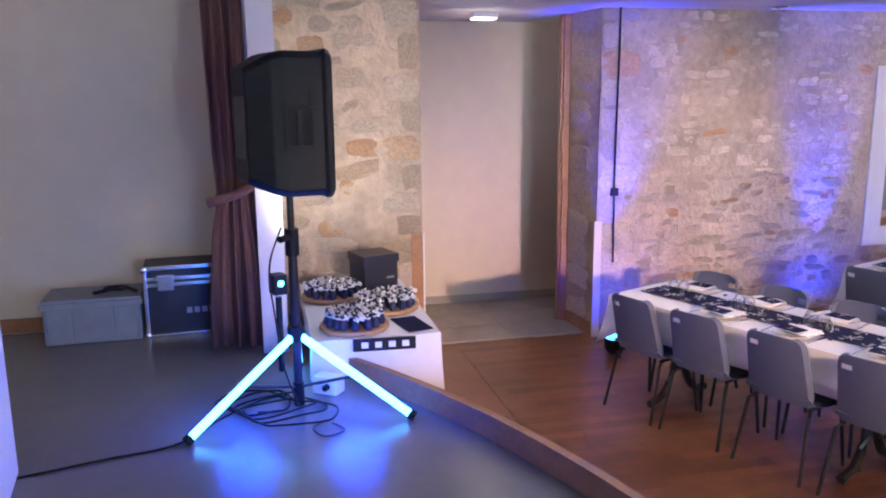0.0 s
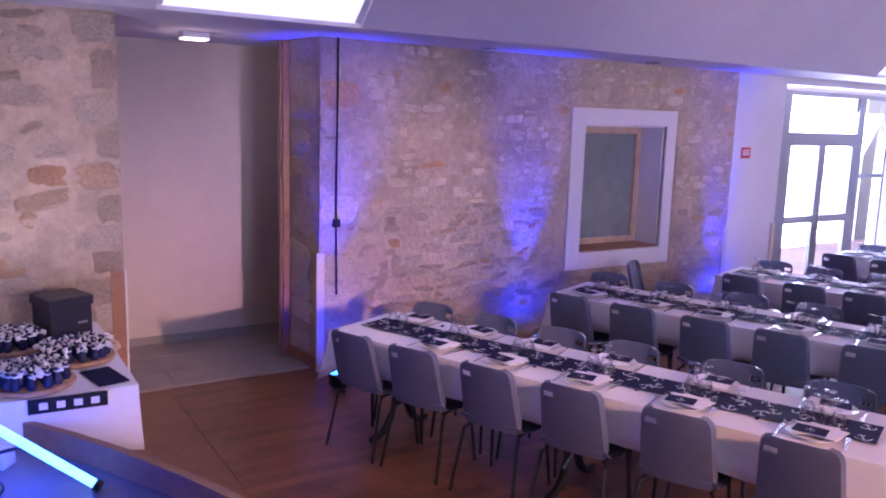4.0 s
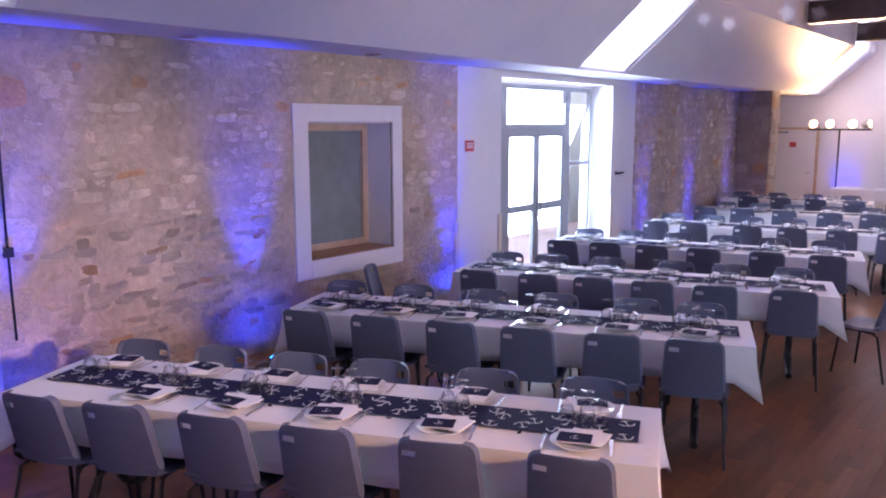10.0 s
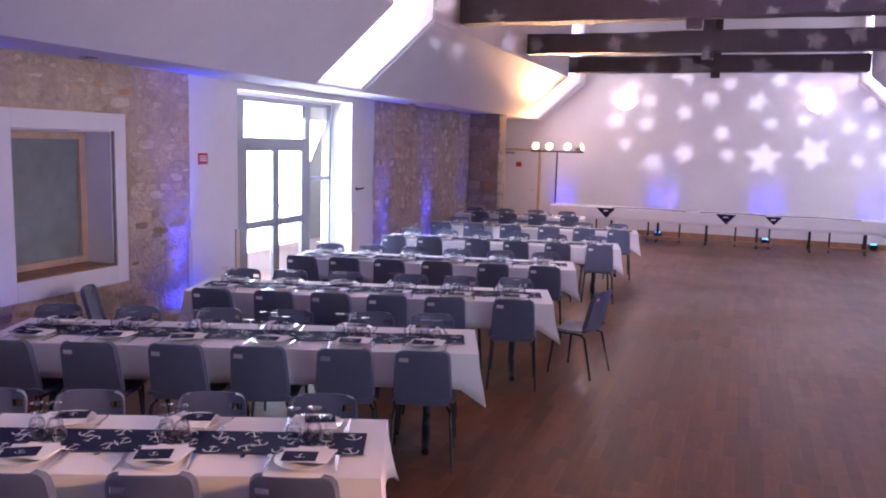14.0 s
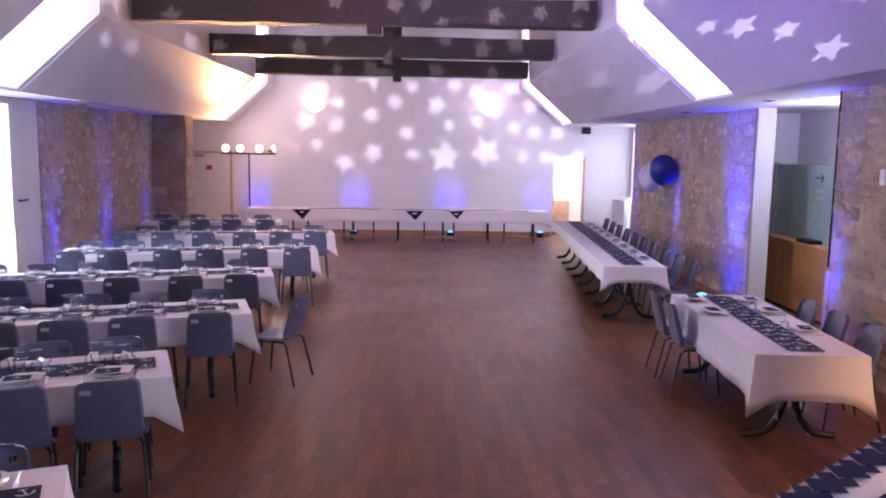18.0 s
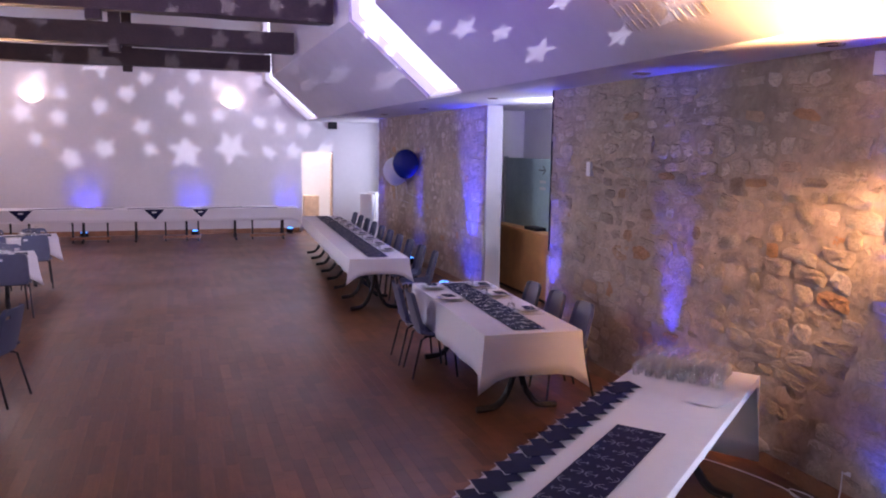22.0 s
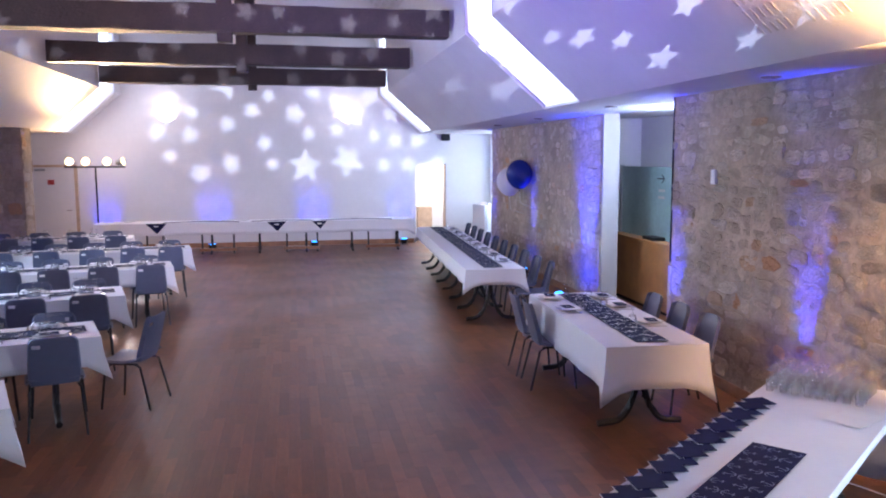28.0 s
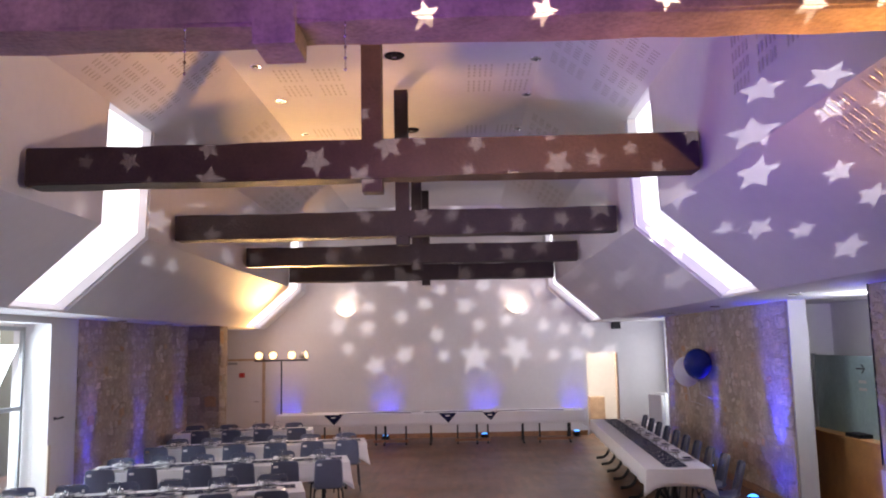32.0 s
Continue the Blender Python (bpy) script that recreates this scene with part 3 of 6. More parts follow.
def cloth_mesh(l, w, drop, z, seed, hang=(1, 1, 1, 1)):
    """Tablecloth: flat top, hanging sides and pointed corners; hang scales the drop of each side."""
    rng = random.Random(seed)
    bm = bmesh.new()
    nx, ny = max(int(l / 0.12), 8), 8
    xs = [-l / 2 + l * i / nx for i in range(nx + 1)]
    ys = [-w / 2 + w * j / ny for j in range(ny + 1)]
    top = [[bm.verts.new((x, y, z + 0.0012 * math.sin(7 * x + seed) * math.sin(9 * y))) for x in xs] for y in ys]
    for j in range(ny):
        for i in range(nx):
            bm.faces.new((top[j][i], top[j][i + 1], top[j + 1][i + 1], top[j + 1][i]))
    ring = [(top[0][i], (0, -1)) for i in range(nx)] + [(top[j][nx], (1, 0)) for j in range(ny)]
    ring += [(top[ny][i], (0, 1)) for i in range(nx, 0, -1)] + [(top[j][0], (-1, 0)) for j in range(ny, 0, -1)]
    rows = [[v for v, _ in ring]]
    for k in (1, 2, 3, 4):
        row = []
        for i, (v, nrm) in enumerate(ring):
            x, y = v.co.x, v.co.y
            cx, cy = (l / 2 - abs(x)), (w / 2 - abs(y))
            corner = max(0.0, 1 - (max(cx, 0) + max(cy, 0)) / 0.14)
            f, corner = k / 4, corner * min(hang)
            side = hang[((0, -1), (1, 0), (0, 1), (-1, 0)).index(nrm)]
            out = 0.006 + (0.008 + 0.010 * math.sin(x * 9 + y * 13 + seed) + 0.005 * math.sin(x * 23 + seed * 2)) * f * side + 0.07 * corner * f * side
            dx = math.copysign(1, x) if cx < 1e-4 else (corner * 0.5 * math.copysign(1, x))
            dy = math.copysign(1, y) if cy < 1e-4 else (corner * 0.5 * math.copysign(1, y))
            n = max(math.hypot(dx, dy), 1e-3)
            row.append(bm.verts.new((x + out * dx / n * (f ** 0.6), y + out * dy / n * (f ** 0.6), z - f * side * (drop + 0.004 * math.sin(5 * x + seed) + 0.12 * corner ** 1.3))))
        rows.append(row)
    for r0, r1 in zip(rows, rows[1:]):
        n = len(r0)
        for i in range(n):
            bm.faces.new((r0[i], r0[(i + 1) % n], r1[(i + 1) % n], r1[i]))
    return bm


def table(x, y, turn, l, w, label="long banquet table with curved black steel legs", pairs=3):
    t = thing("banquet_table", pose(x, y, 0, 0, 0, turn), label, "table", "banquet tables")
    part("tabletop", quad_box(bmesh.new(), (-l / 2 + 0.01, -w / 2 + 0.01, 0.72), (l / 2 - 0.01, w / 2 - 0.01, 0.75), None, 0.004), BLACK_STEEL, t)
    for i in range(pairs):
        px = -l / 2 + 0.35 + (l - 0.7) * i / max(pairs - 1, 1)
        for s in (-1, 1):
            arc = [(px, s * (0.02 + 0.24 * (1 - math.cos(a * math.pi / 16)) - 0.03), 0.70 - 0.66 * math.sin(a * math.pi / 16)) for a in range(9)]
            part("leg", tube(bmesh.new(), arc + [(px, s * (w / 2 - 0.06), 0.03)], 0.029, 6), BLACK_STEEL, t, smooth=True)
    return t


def cloth(x, y, turn, l, w, drop=0.24, seed=1, z=0.757, hang=(1, 1, 1, 1)):
    ob = part("tablecloth", cloth_mesh(l, w, drop, z, seed, hang), CLOTH, None, smooth=True)
    ob.matrix_world = pose(x, y, 0, 0, 0, turn)
    sol = ob.modifiers.new("cloth", "SOLIDIFY")
    sol.thickness = 0.003
    return tagged(ob, "white tablecloth with hanging corners over a long table", "tablecloth", "tablecloths")


def runner(x, y, turn, l, w=0.27, z=0.766, along=0.0, across=0.0):
    ob = part("table_runner", quad_box(bmesh.new(), (along - l / 2, across - w / 2, z), (along + l / 2, across + w / 2, z + 0.002)), NAVY)
    ob.matrix_world = pose(x, y, 0, 0, 0, turn)
    return tagged(ob, "navy table runner printed with white anchors", "runner", "table runners")


# x, y, turn, length, near chairs, far chairs
ROWS = [(-3.16, 2.70, 22.5, 3.40, 6, 6), (-3.42, 4.83, 21.0, 3.40, 6, 6), (-3.36, 6.86, 18.0, 3.40, 6, 6), (-3.58, 9.02, 14.5, 3.40, 6, 6),
        (-3.42, 11.33, 12.0, 3.45, 6, 6), (-3.45, 13.6, 10.0, 3.45, 6, 6), (-4.35, 15.85, 8.0, 2.6, 4, 4)]
W = 0.72
SEATS_NEAR = [(-1.36, -0.88, -0.33, 0.20, 0.77, 1.36), (-1.40, -0.87, -0.29, 0.24, 0.80, 1.33), (-1.37, -0.82, -0.30, 0.20, 0.71, 1.34), (-1.48, -0.99, -0.45, 0.10, 0.74, 1.34), (-1.50, -1.00, -0.29, 0.25, 0.83, 1.43), (-1.60, -1.04, -0.40, 0.24, 0.82, 1.40), (-0.75, -0.20, 0.40, 1.02)]
SEATS_FAR = [(-1.43, -0.90, -0.36, 0.14, 0.78, 1.35), (-1.55, -0.95, -0.30, 0.26, 0.90, 1.36), (-1.40, -0.93, -0.34, 0.32, 0.84, 1.38), (-1.42, -0.88, -0.32, 0.24, 0.80, 1.36), (-1.45, -0.90, -0.35, 0.22, 0.80, 1.40), (-1.45, -0.90, -0.35, 0.22, 0.80, 1.40), (-1.05, -0.40, 0.25, 0.90)]
IN_NEAR, IN_FAR = (-0.27, -0.33, -0.33, -0.36, -0.30, -0.30, -0.30), (0.27, 0.30, 0.30, 0.32, 0.32, 0.32, 0.32)
for n, (x, y, turn, l, near, far) in enumerate(ROWS):
    table(x, y, turn, l, W)
    cloth(x, y, turn, l, W, 0.24, n + 1)
    runner(x, y, turn, l - 0.18)
    base = pose(x, y, 0, 0, 0, turn)
    for i, u in enumerate(SEATS_NEAR[n]):
        p = base @ Vector((u, IN_NEAR[n], 0))
        put_chair(p.x, p.y, turn + (-3, 2, -1, 1, 3, -2)[i % 6])
    for i, u in enumerate(SEATS_FAR[n]):
        p = base @ Vector((u, IN_FAR[n], 0))
        put_chair(p.x, p.y, turn + 180 + (2, -3, 1, -1, 2, -2)[i % 6])
put_chair(-1.50, 7.62, 75)
put_chair(-5.25, 5.55, -60)

# right-hand tables
table(2.81, 7.02, 87, 2.46, 0.84, pairs=2)
cloth(2.81, 7.02, 87, 2.46, 0.84, 0.34, 21, hang=(1, 1.5, 1, 1))
runner(2.81, 7.02, 87, 2.25)
table(2.76, 13.5, 86.8, 6.6, 0.80, pairs=8)
cloth(2.76, 13.5, 86.8, 6.6, 0.80, 0.21, 22)
runner(2.76, 13.5, 86.8, 6.4)
for y in (7.45, 7.95):
    put_chair(2.42, y, -94)
for y in (6.5, 7.05, 7.6):
    put_chair(3.35, y, 86)
for i in range(9):
    put_chair(3.14 + 0.035 * i, 10.9 + 0.72 * i, 87)
put_chair(3.12, 10.25, 80)
# serving table beside the stage
table(2.05, 3.424, 40, 3.6, 0.76, "long serving table beside the stage")
cloth(2.05, 3.424, 40, 3.6, 0.76, 0.34, 23, hang=(0.12, 1.7, 0.12, 0.5))
# head table at the far wall
table(-0.85, 19.5, 0, 7.3, 0.75, "long head table in front of the white wall", pairs=7)
cloth(-0.85, 19.5, 0, 7.3, 0.75, 0.28, 24)
for k in range(4):
    tr = thing("trestle", pose(-3.75 + 1.95 * k, 19.35, 0), "brown wooden trestle foot under the head table", "trestle", "trestles")
    part("foot_bar", quad_box(bmesh.new(), (-0.42, -0.03, 0.06), (0.42, 0.03, 0.13), None, 0.006), WOOD_TRIM, tr)
    for x in (-0.36, 0.36):
        part("leg", quad_box(bmesh.new(), (x - 0.02, -0.02, 0.0), (x + 0.02, 0.02, 0.72), None, 0.004), BLACK_STEEL, tr)


# ---- left window, door alcove and wall fittings ----
RED = material("red_enamel", (0.45, 0.03, 0.03), 0.4, grain=20, spread=0.05)
WHITE = material("white_plastic", (0.78, 0.78, 0.80), 0.35, grain=10, spread=0.03)
FROST = material("dusty_pane", (0.20, 0.23, 0.24), 0.06, grain=0.9, spread=0.15)
PINE = material("pale_wood", (0.50, 0.36, 0.26), 0.5, grain=6, spread=0.15)
COUNTER = material("beech_veneer", (0.52, 0.26, 0.09), 0.4, grain=5, spread=0.12)
BLACK = material("black_plastic", (0.008, 0.008, 0.012), 0.5, grain=30, spread=0.2, bump=0.1, bump_scale=220)
BLACK.node_tree.nodes["Principled BSDF"].inputs["Specular IOR Level"].default_value = 0.25
LED_FACE = material("lit_blue_lens", (0.05, 0.32, 1.0), 0.3, emit=6.0)
TUBE_GLOW = material("lit_blue_tube", (0.10, 0.42, 1.0), 0.3, emit=5.5)
LAMP_GLOW = material("lit_filament_glass", (1.0, 0.68, 0.30), 0.3, emit=5.0)
SOFT_GLOW = material("lit_opal_glass", (1.0, 0.86, 0.70), 0.3, emit=3.0)

# added out of view to stop sky light leaking in round the window
slab("wall_window_back", (XL - T - 0.12, 4.9, 0.7), (XL - T, 6.5, 2.4), BEIGE, "unseen beige slab that keeps sky light out of the niche")
win = thing("wall_window", pose(XL, 5.7, 1.53), "interior window in a deep niche with a white plaster surround", "window")
for a, b in (((-0.775, -0.84), (-0.59, 0.84)), ((0.59, -0.84), (0.74, 0.84)), ((-0.59, 0.67), (0.59, 0.84)), ((-0.59, -0.84), (0.59, -0.66))):
    part("surround", quad_box(bmesh.new(), (-0.02, *a), (0.022, *b), None, 0.006), PLASTER, win)
for z in (-0.66, 0.655):
    part("reveal", quad_box(bmesh.new(), (-0.40, -0.588, z), (-0.022, 0.588, z + 0.012)), WOOD_TRIM if z < 0 else PLASTER, win, "brown wooden sill" if z < 0 else "")
for y in (-0.588, 0.576):
    part("reveal", quad_box(bmesh.new(), (-0.40, y, -0.645), (-0.022, y + 0.012, 0.652)), PLASTER, win)
for a, b in (((-0.574, -0.645), (-0.50, 0.652)), ((0.50, -0.645), (0.574, 0.652)), ((-0.50, 0.58), (0.50, 0.652)), ((-0.50, -0.645), (0.50, -0.58))):
    part("window_frame", quad_box(bmesh.new(), (-0.40, *a), (-0.34, *b), None, 0.006), PINE, win)
part("pane", quad_box(bmesh.new(), (-0.385, -0.50, -0.58), (-0.375, 0.50, 0.58)), FROST, win, "greyish pane that reflects the room")

slab("floor_alcove", (-7.35, 0.56, -0.1), (-6.05, 3.2, 0.006), TILE, "grey floor tiles in the alcove", category="floor")
bm = bmesh.new()
for i in range(3):
    for j in range(5):
        quad_box(bm, (-7.34 + 0.43 * i + 0.005, 0.57 + 0.46 * j, 0.006), (-6.916 + 0.43 * i, 1.025 + 0.46 * j, 0.012), None, 0.002)
tagged(part("floor_tiles", bm, TILE), "large grey ceramic tiles", "floor", "", "structure")
for a, b in (((-7.349, 0.56, 0.006), (-7.335, 3.2, 0.09)),):
    slab("baseboard", a, b, TILE, "grey tiled skirting", category="baseboard")
frame_ob = thing("door_frame", pose(XL - T, 2.075, 0), "varnished wooden door frame of the alcove", "door frame")
part("jamb", quad_box(bmesh.new(), (-0.06, 0.0, 0.006), (0.036, 0.062, 2.84), None, 0.008), WOOD_TRIM, frame_ob)
part("stop", quad_box(bmesh.new(), (-0.04, -0.02, 0.006), (0.01, -0.001, 2.84), None, 0.004), WOOD_TRIM, frame_ob)
slab("baseboard", (0, -0.024, 0.001), (0.53, 0, 0.12), WOOD_TRIM, "brown wooden skirting board", 0.005, Matrix.Translation((XL - T + 0.04, 2.142, 0)) @ pose(0, 0, 0, 0, 0, 6.5), category="baseboard")
guard = thing("corner_guard", pose(-5.515, 0.53, 0), "wooden corner guard on the stone pier", "corner guard", "corner guards")
part("board", quad_box(bmesh.new(), (0, -0.06, 0), (0.018, 0.03, 1.10), None, 0.004), WOOD_TRIM, guard)
part("strip", quad_box(bmesh.new(), (-0.06, 0.032, 0), (0.018, 0.045, 1.10), None, 0.003), WHITE, guard)
for x, y, z0, z1 in ((XL + 0.004, 7.40, 0, 1.03), (XL + 0.004, 8.30, 0, 1.05), (XL + 0.004, 11.37, 0, 1.05), (XL + 0.004, 2.205, 0, 1.05), (XR - 0.03, 8.03, 0, 1.05), (XF - 0.03, 11.14, 0, 1.0)):
    g = thing("corner_guard", pose(x, y, z0), "white painted corner guard", "corner guard", "corner guards")
    part("board", quad_box(bmesh.new(), (0, -0.035, 0), (0.022, 0.035, z1), None, 0.004), BEIGE, g)
pipe = thing("wall_conduit", pose(XL, 2.345, 0), "thin grey cable conduit with a junction box", "conduit")
part("conduit", tube(bmesh.new(), [(0.035, 0.005 * math.sin(z * 3), z) for z in [0.68 + 0.2 * i for i in range(11)] + [2.85]], 0.009, 6), BLACK, pipe)
part("junction_box", quad_box(bmesh.new(), (0, -0.03, 1.27), (0.055, 0.03, 1.34), None, 0.006), BLACK, pipe)
pipe = thing("wall_conduit", pose(XR, 8.02, 0), "thin grey cable conduit down the wall corner", "conduit")
part("conduit", tube(bmesh.new(), [(-0.03, 0, 1.1 + 0.2 * i) for i in range(9)] + [(-0.03, 0, 2.85)], 0.008, 6), BLACK, pipe)


def wall_sign(x, y, z, turn, w, h, label, mark=True):
    s = thing("wall_sign", pose(x, y, z, 0, 0, turn), label, "sign", "red signs")
    part("plate", quad_box(bmesh.new(), (0, -w / 2, -h / 2), (0.006, w / 2, h / 2), None, 0.001), RED, s)
    if mark:
        for k in (0.18, -0.02, -0.2):
            part("lettering", quad_box(bmesh.new(), (0.0065, -w * 0.36, h * k), (0.0085, w * 0.36, h * (k + 0.09))), WHITE, s, "white bar")
    return s


wall_sign(XL + 0.006, 7.66, 1.92, 0, 0.17, 0.13, "small red notice on the white pier")
wall_sign(-5.77, YF - 0.056, 1.68, -90, 0.15, 0.12, "small red notice on the white door", False)
for y0, y1 in ((2.24, 7.36), (12.19, 17.03)):
    slab("baseboard", (XL, y0, 0.001), (XL + 0.024, y1, 0.11), WOOD_TRIM, "brown wooden skirting board", 0.005, category="baseboard")
slab("baseboard", (XR - 0.024, 3.32, 0.001), (XR, 8.0, 0.11), WOOD_TRIM, "brown wooden skirting board", 0.005, category="baseboard")
slab("baseboard", (XF - 0.024, 11.16, 0.001), (XF, 17.55, 0.11), WOOD_TRIM, "brown wooden skirting board", 0.005, category="baseboard")
slab("baseboard", (-6.59, YF - 0.022, 0.001), (3.1, YF, 0.12), WOOD_TRIM, "brown wooden skirting board", 0.005, category="baseboard")
slab("baseboard", (-5.5, -4.49, STAGE), (-5.48, -0.72, STAGE + 0.1), WOOD_TRIM, "brown wooden skirting board", 0.004, category="baseboard")

# ---- far wall ----
for x in (-3.06, 1.39):
    s = thing("wall_sconce", pose(x, YF, 3.22), "bright half-bowl wall lamp", "wall lamp", "wall sconces")
    bm = bmesh.new()
    lathe(bm, [(0.02, -0.09), (0.13, -0.05), (0.23, 0.03), (0.25, 0.06), (0.24, 0.065), (0.2, 0.03)], 20)
    for v in bm.verts:
        v.co.y = min(v.co.y, 0.0) * 0.75 - 0.002
    part("bowl", bm, SOFT_GLOW, s, "lit translucent bowl", smooth=True)
    part("wall_plate", quad_box(bmesh.new(), (-0.06, -0.02, -0.16), (0.06, 0, -0.02), None, 0.005), WHITE, s)
hd = thing("door_holder", pose(XL + 0.004, 11.51, 1.41), "small black door holder on the white pier", "door holder")
part("plate", quad_box(bmesh.new(), (0, -0.03, -0.03), (0.01, 0.03, 0.03), None, 0.003), CHROME, hd)
part("arm", tube(bmesh.new(), [(0.01, 0, 0), (0.07, 0.0, 0.0), (0.09, 0.04, 0.01), (0.09, 0.09, 0.01)], 0.014, 8), BLACK, hd)
bx = thing("wall_speaker", pose(3.92, YF, 2.76), "small dark loudspeaker box under the sloping ceiling", "loudspeaker")
part("body", quad_box(bmesh.new(), (-0.11, -0.14, -0.09), (0.11, -0.02, 0.09), None, 0.012), BLACK, bx)
part("bracket", quad_box(bmesh.new(), (-0.02, -0.021, -0.03), (0.02, 0, 0.03)), BLACK_STEEL, bx)
d = thing("door_far_left", pose(-5.72, YF - 0.05, 0), "plain white door with a low frame and a closer", "door")
part("leaf", quad_box(bmesh.new(), (-0.47, 0, 0.01), (0.47, 0.048, 2.03), None, 0.004), PLASTER, d)
for a, b in (((-0.55, 0), (-0.48, 2.1)), ((0.48, 0), (0.55, 2.1)), ((-0.48, 2.04), (0.48, 2.1))):
    part("frame", quad_box(bmesh.new(), (a[0], -0.02, a[1]), (b[0], 0.049, b[1]), None, 0.004), PINE, d)
part("closer", quad_box(bmesh.new(), (-0.4, -0.05, 1.95), (-0.16, -0.001, 2.01), None, 0.006), ALU, d)
part("door_handle", tube(bmesh.new(), [(0.4, 0, 1.0), (0.4, -0.05, 1.0), (0.28, -0.05, 1.0)], 0.01), CHROME, d)
# room beyond the doorway
slab("floor_beyond", (2.5, YF + 0.3, -0.1), (5.5, 24, -0.004), TILE, "pale floor beyond the doorway", category="floor")
slab("wall_beyond", (2.5, 24, 0), (5.5, 24.2, 3), PLASTER, "pale wall beyond the doorway")
for x in (2.4, 5.5):
    slab("wall_beyond_side", (x, YF + 0.3, 0), (x + 0.1, 24, 3), PLASTER, "pale wall beyond the doorway")
slab("ceiling_beyond", (2.4, YF + 0.3, 3), (5.6, 24.2, 3.1), PLASTER, "ceiling beyond the doorway", category="ceiling")
d = thing("open_door", pose(3.94, YF + 0.02, 0, 0, 0, 82), "yellowish wooden door standing open", "door")
part("leaf", quad_box(bmesh.new(), (0.02, 0, 0.01), (0.80, 0.04, 2.03), None, 0.004), PINE, d)
part("door_handle", tube(bmesh.new(), [(0.72, -0.0, 1.0), (0.72, -0.05, 1.0), (0.62, -0.05, 1.0)], 0.01), CHROME, d)
bx = thing("cardboard_box", pose(3.62, 22.4, 0), "light brown box behind the doorway", "box")
part("body", quad_box(bmesh.new(), (-0.2, -0.2, 0), (0.2, 0.2, 0.85), None, 0.01), PINE, bx)

# ---- serving recess on the right ----
slab("wall_recess_pier", (XF, 11.08, 0), (XF + 0.245, 11.12, ZS), PLASTER, "white side of the serving recess")
ct = thing("serving_counter", pose(5.05, 10.7, 0), "beech veneer serving counter", "counter")
part("front_panel", quad_box(bmesh.new(), (0, -1.7, 0.05), (0.04, 1.5, 0.98), None, 0.004), COUNTER, ct)
part("worktop", quad_box(bmesh.new(), (-0.05, -1.72, 0.98), (0.5, 1.52, 1.02), None, 0.006), COUNTER, ct)
part("plinth", quad_box(bmesh.new(), (0.03, -1.7, 0), (0.06, 1.5, 0.05)), BLACK, ct)
TEAL = material("teal_screen", (0.27, 0.36, 0.35), 0.15, grain=2, spread=0.1)
sc = thing("serving_screen", pose(5.2, 10.7, 1.02), "grey-green glass screen above the counter with an arrow", "screen")
part("pane", quad_box(bmesh.new(), (0.0, -1.6, 0.0), (0.012, 1.48, 1.06), None, 0.003), TEAL, sc)
part("post", quad_box(bmesh.new(), (-0.02, 1.48, 0.0), (0.03, 1.53, 1.08), None, 0.003), ALU, sc)
bm = bmesh.new()
quad_box(bm, (-0.004, 0.02, 0.88), (-0.001, 0.25, 0.90))
for a in (35, -35):
    quad_box(bm, (-0.004, 0.0, -0.01), (-0.001, 0.10, 0.01), Matrix.Translation((0, 0.02, 0.89)) @ pose(0, 0, 0, a))
part("arrow", bm, BLACK, sc)
for k in range(2):
    part("lettering", quad_box(bmesh.new(), (-0.004, 0.0, 0.70 - 0.1 * k), (-0.001, 0.2, 0.74 - 0.1 * k)), TILE, sc, "grey bar")
tr = thing("counter_tray", pose(5.15, 10.85, 1.02), "dark tray on the counter", "tray")
part("tray", quad_box(bmesh.new(), (-0.12, -0.2, 0), (0.12, 0.2, 0.05), None, 0.01), BLACK, tr)
sw = thing("light_switch", pose(XR, 7.16, 2.03), "white switch box on the stone wall", "switch")
part("box", quad_box(bmesh.new(), (-0.05, -0.04, -0.07), (0, 0.04, 0.07), None, 0.006), WHITE, sw)
# window bay at the far right
by = thing("bay_window", pose(5.14, 19.2, 0.9), "bright white window in the far bay", "window")
part("pane", quad_box(bmesh.new(), (-0.01, -1.2, 0.1), (0.0, 1.2, 1.8)), SKYGLOW, by)
for y in (-1.24, -0.02, 1.2):
    part("window_frame", quad_box(bmesh.new(), (-0.05, y, 0.06), (0.0, y + 0.05, 1.84), None, 0.004), WHITE, by)
for z in (0.04, 1.8):
    part("window_frame", quad_box(bmesh.new(), (-0.055, -1.24, z), (0.0, 1.25, z + 0.06), None, 0.004), WHITE, by)
lamp("daylight_bay", "AREA", look((5.0, 18.3, 1.8), (4.5, 20.7, 1.6)), 30, (0.80, 0.97, 1.0), size=(0.5, 1.6))
for y, tilt in ((18.5, 25), (19.2, 10)):
    b = thing("covered_chair", pose(4.15 + 0.4 * (y - 18.5), y, 0, 0, 0, 90 + tilt), "chair under a loose white cover", "chair", "covered chairs")
    bm = bmesh.new()
    quad_box(bm, (-0.24, -0.26, 0), (0.24, 0.24, 0.47), None, 0.04)
    quad_box(bm, (-0.23, -0.28, 0.40), (0.23, -0.18, 1.12), None, 0.04)
    part("cover", bm, CLOTH, b, smooth=True)


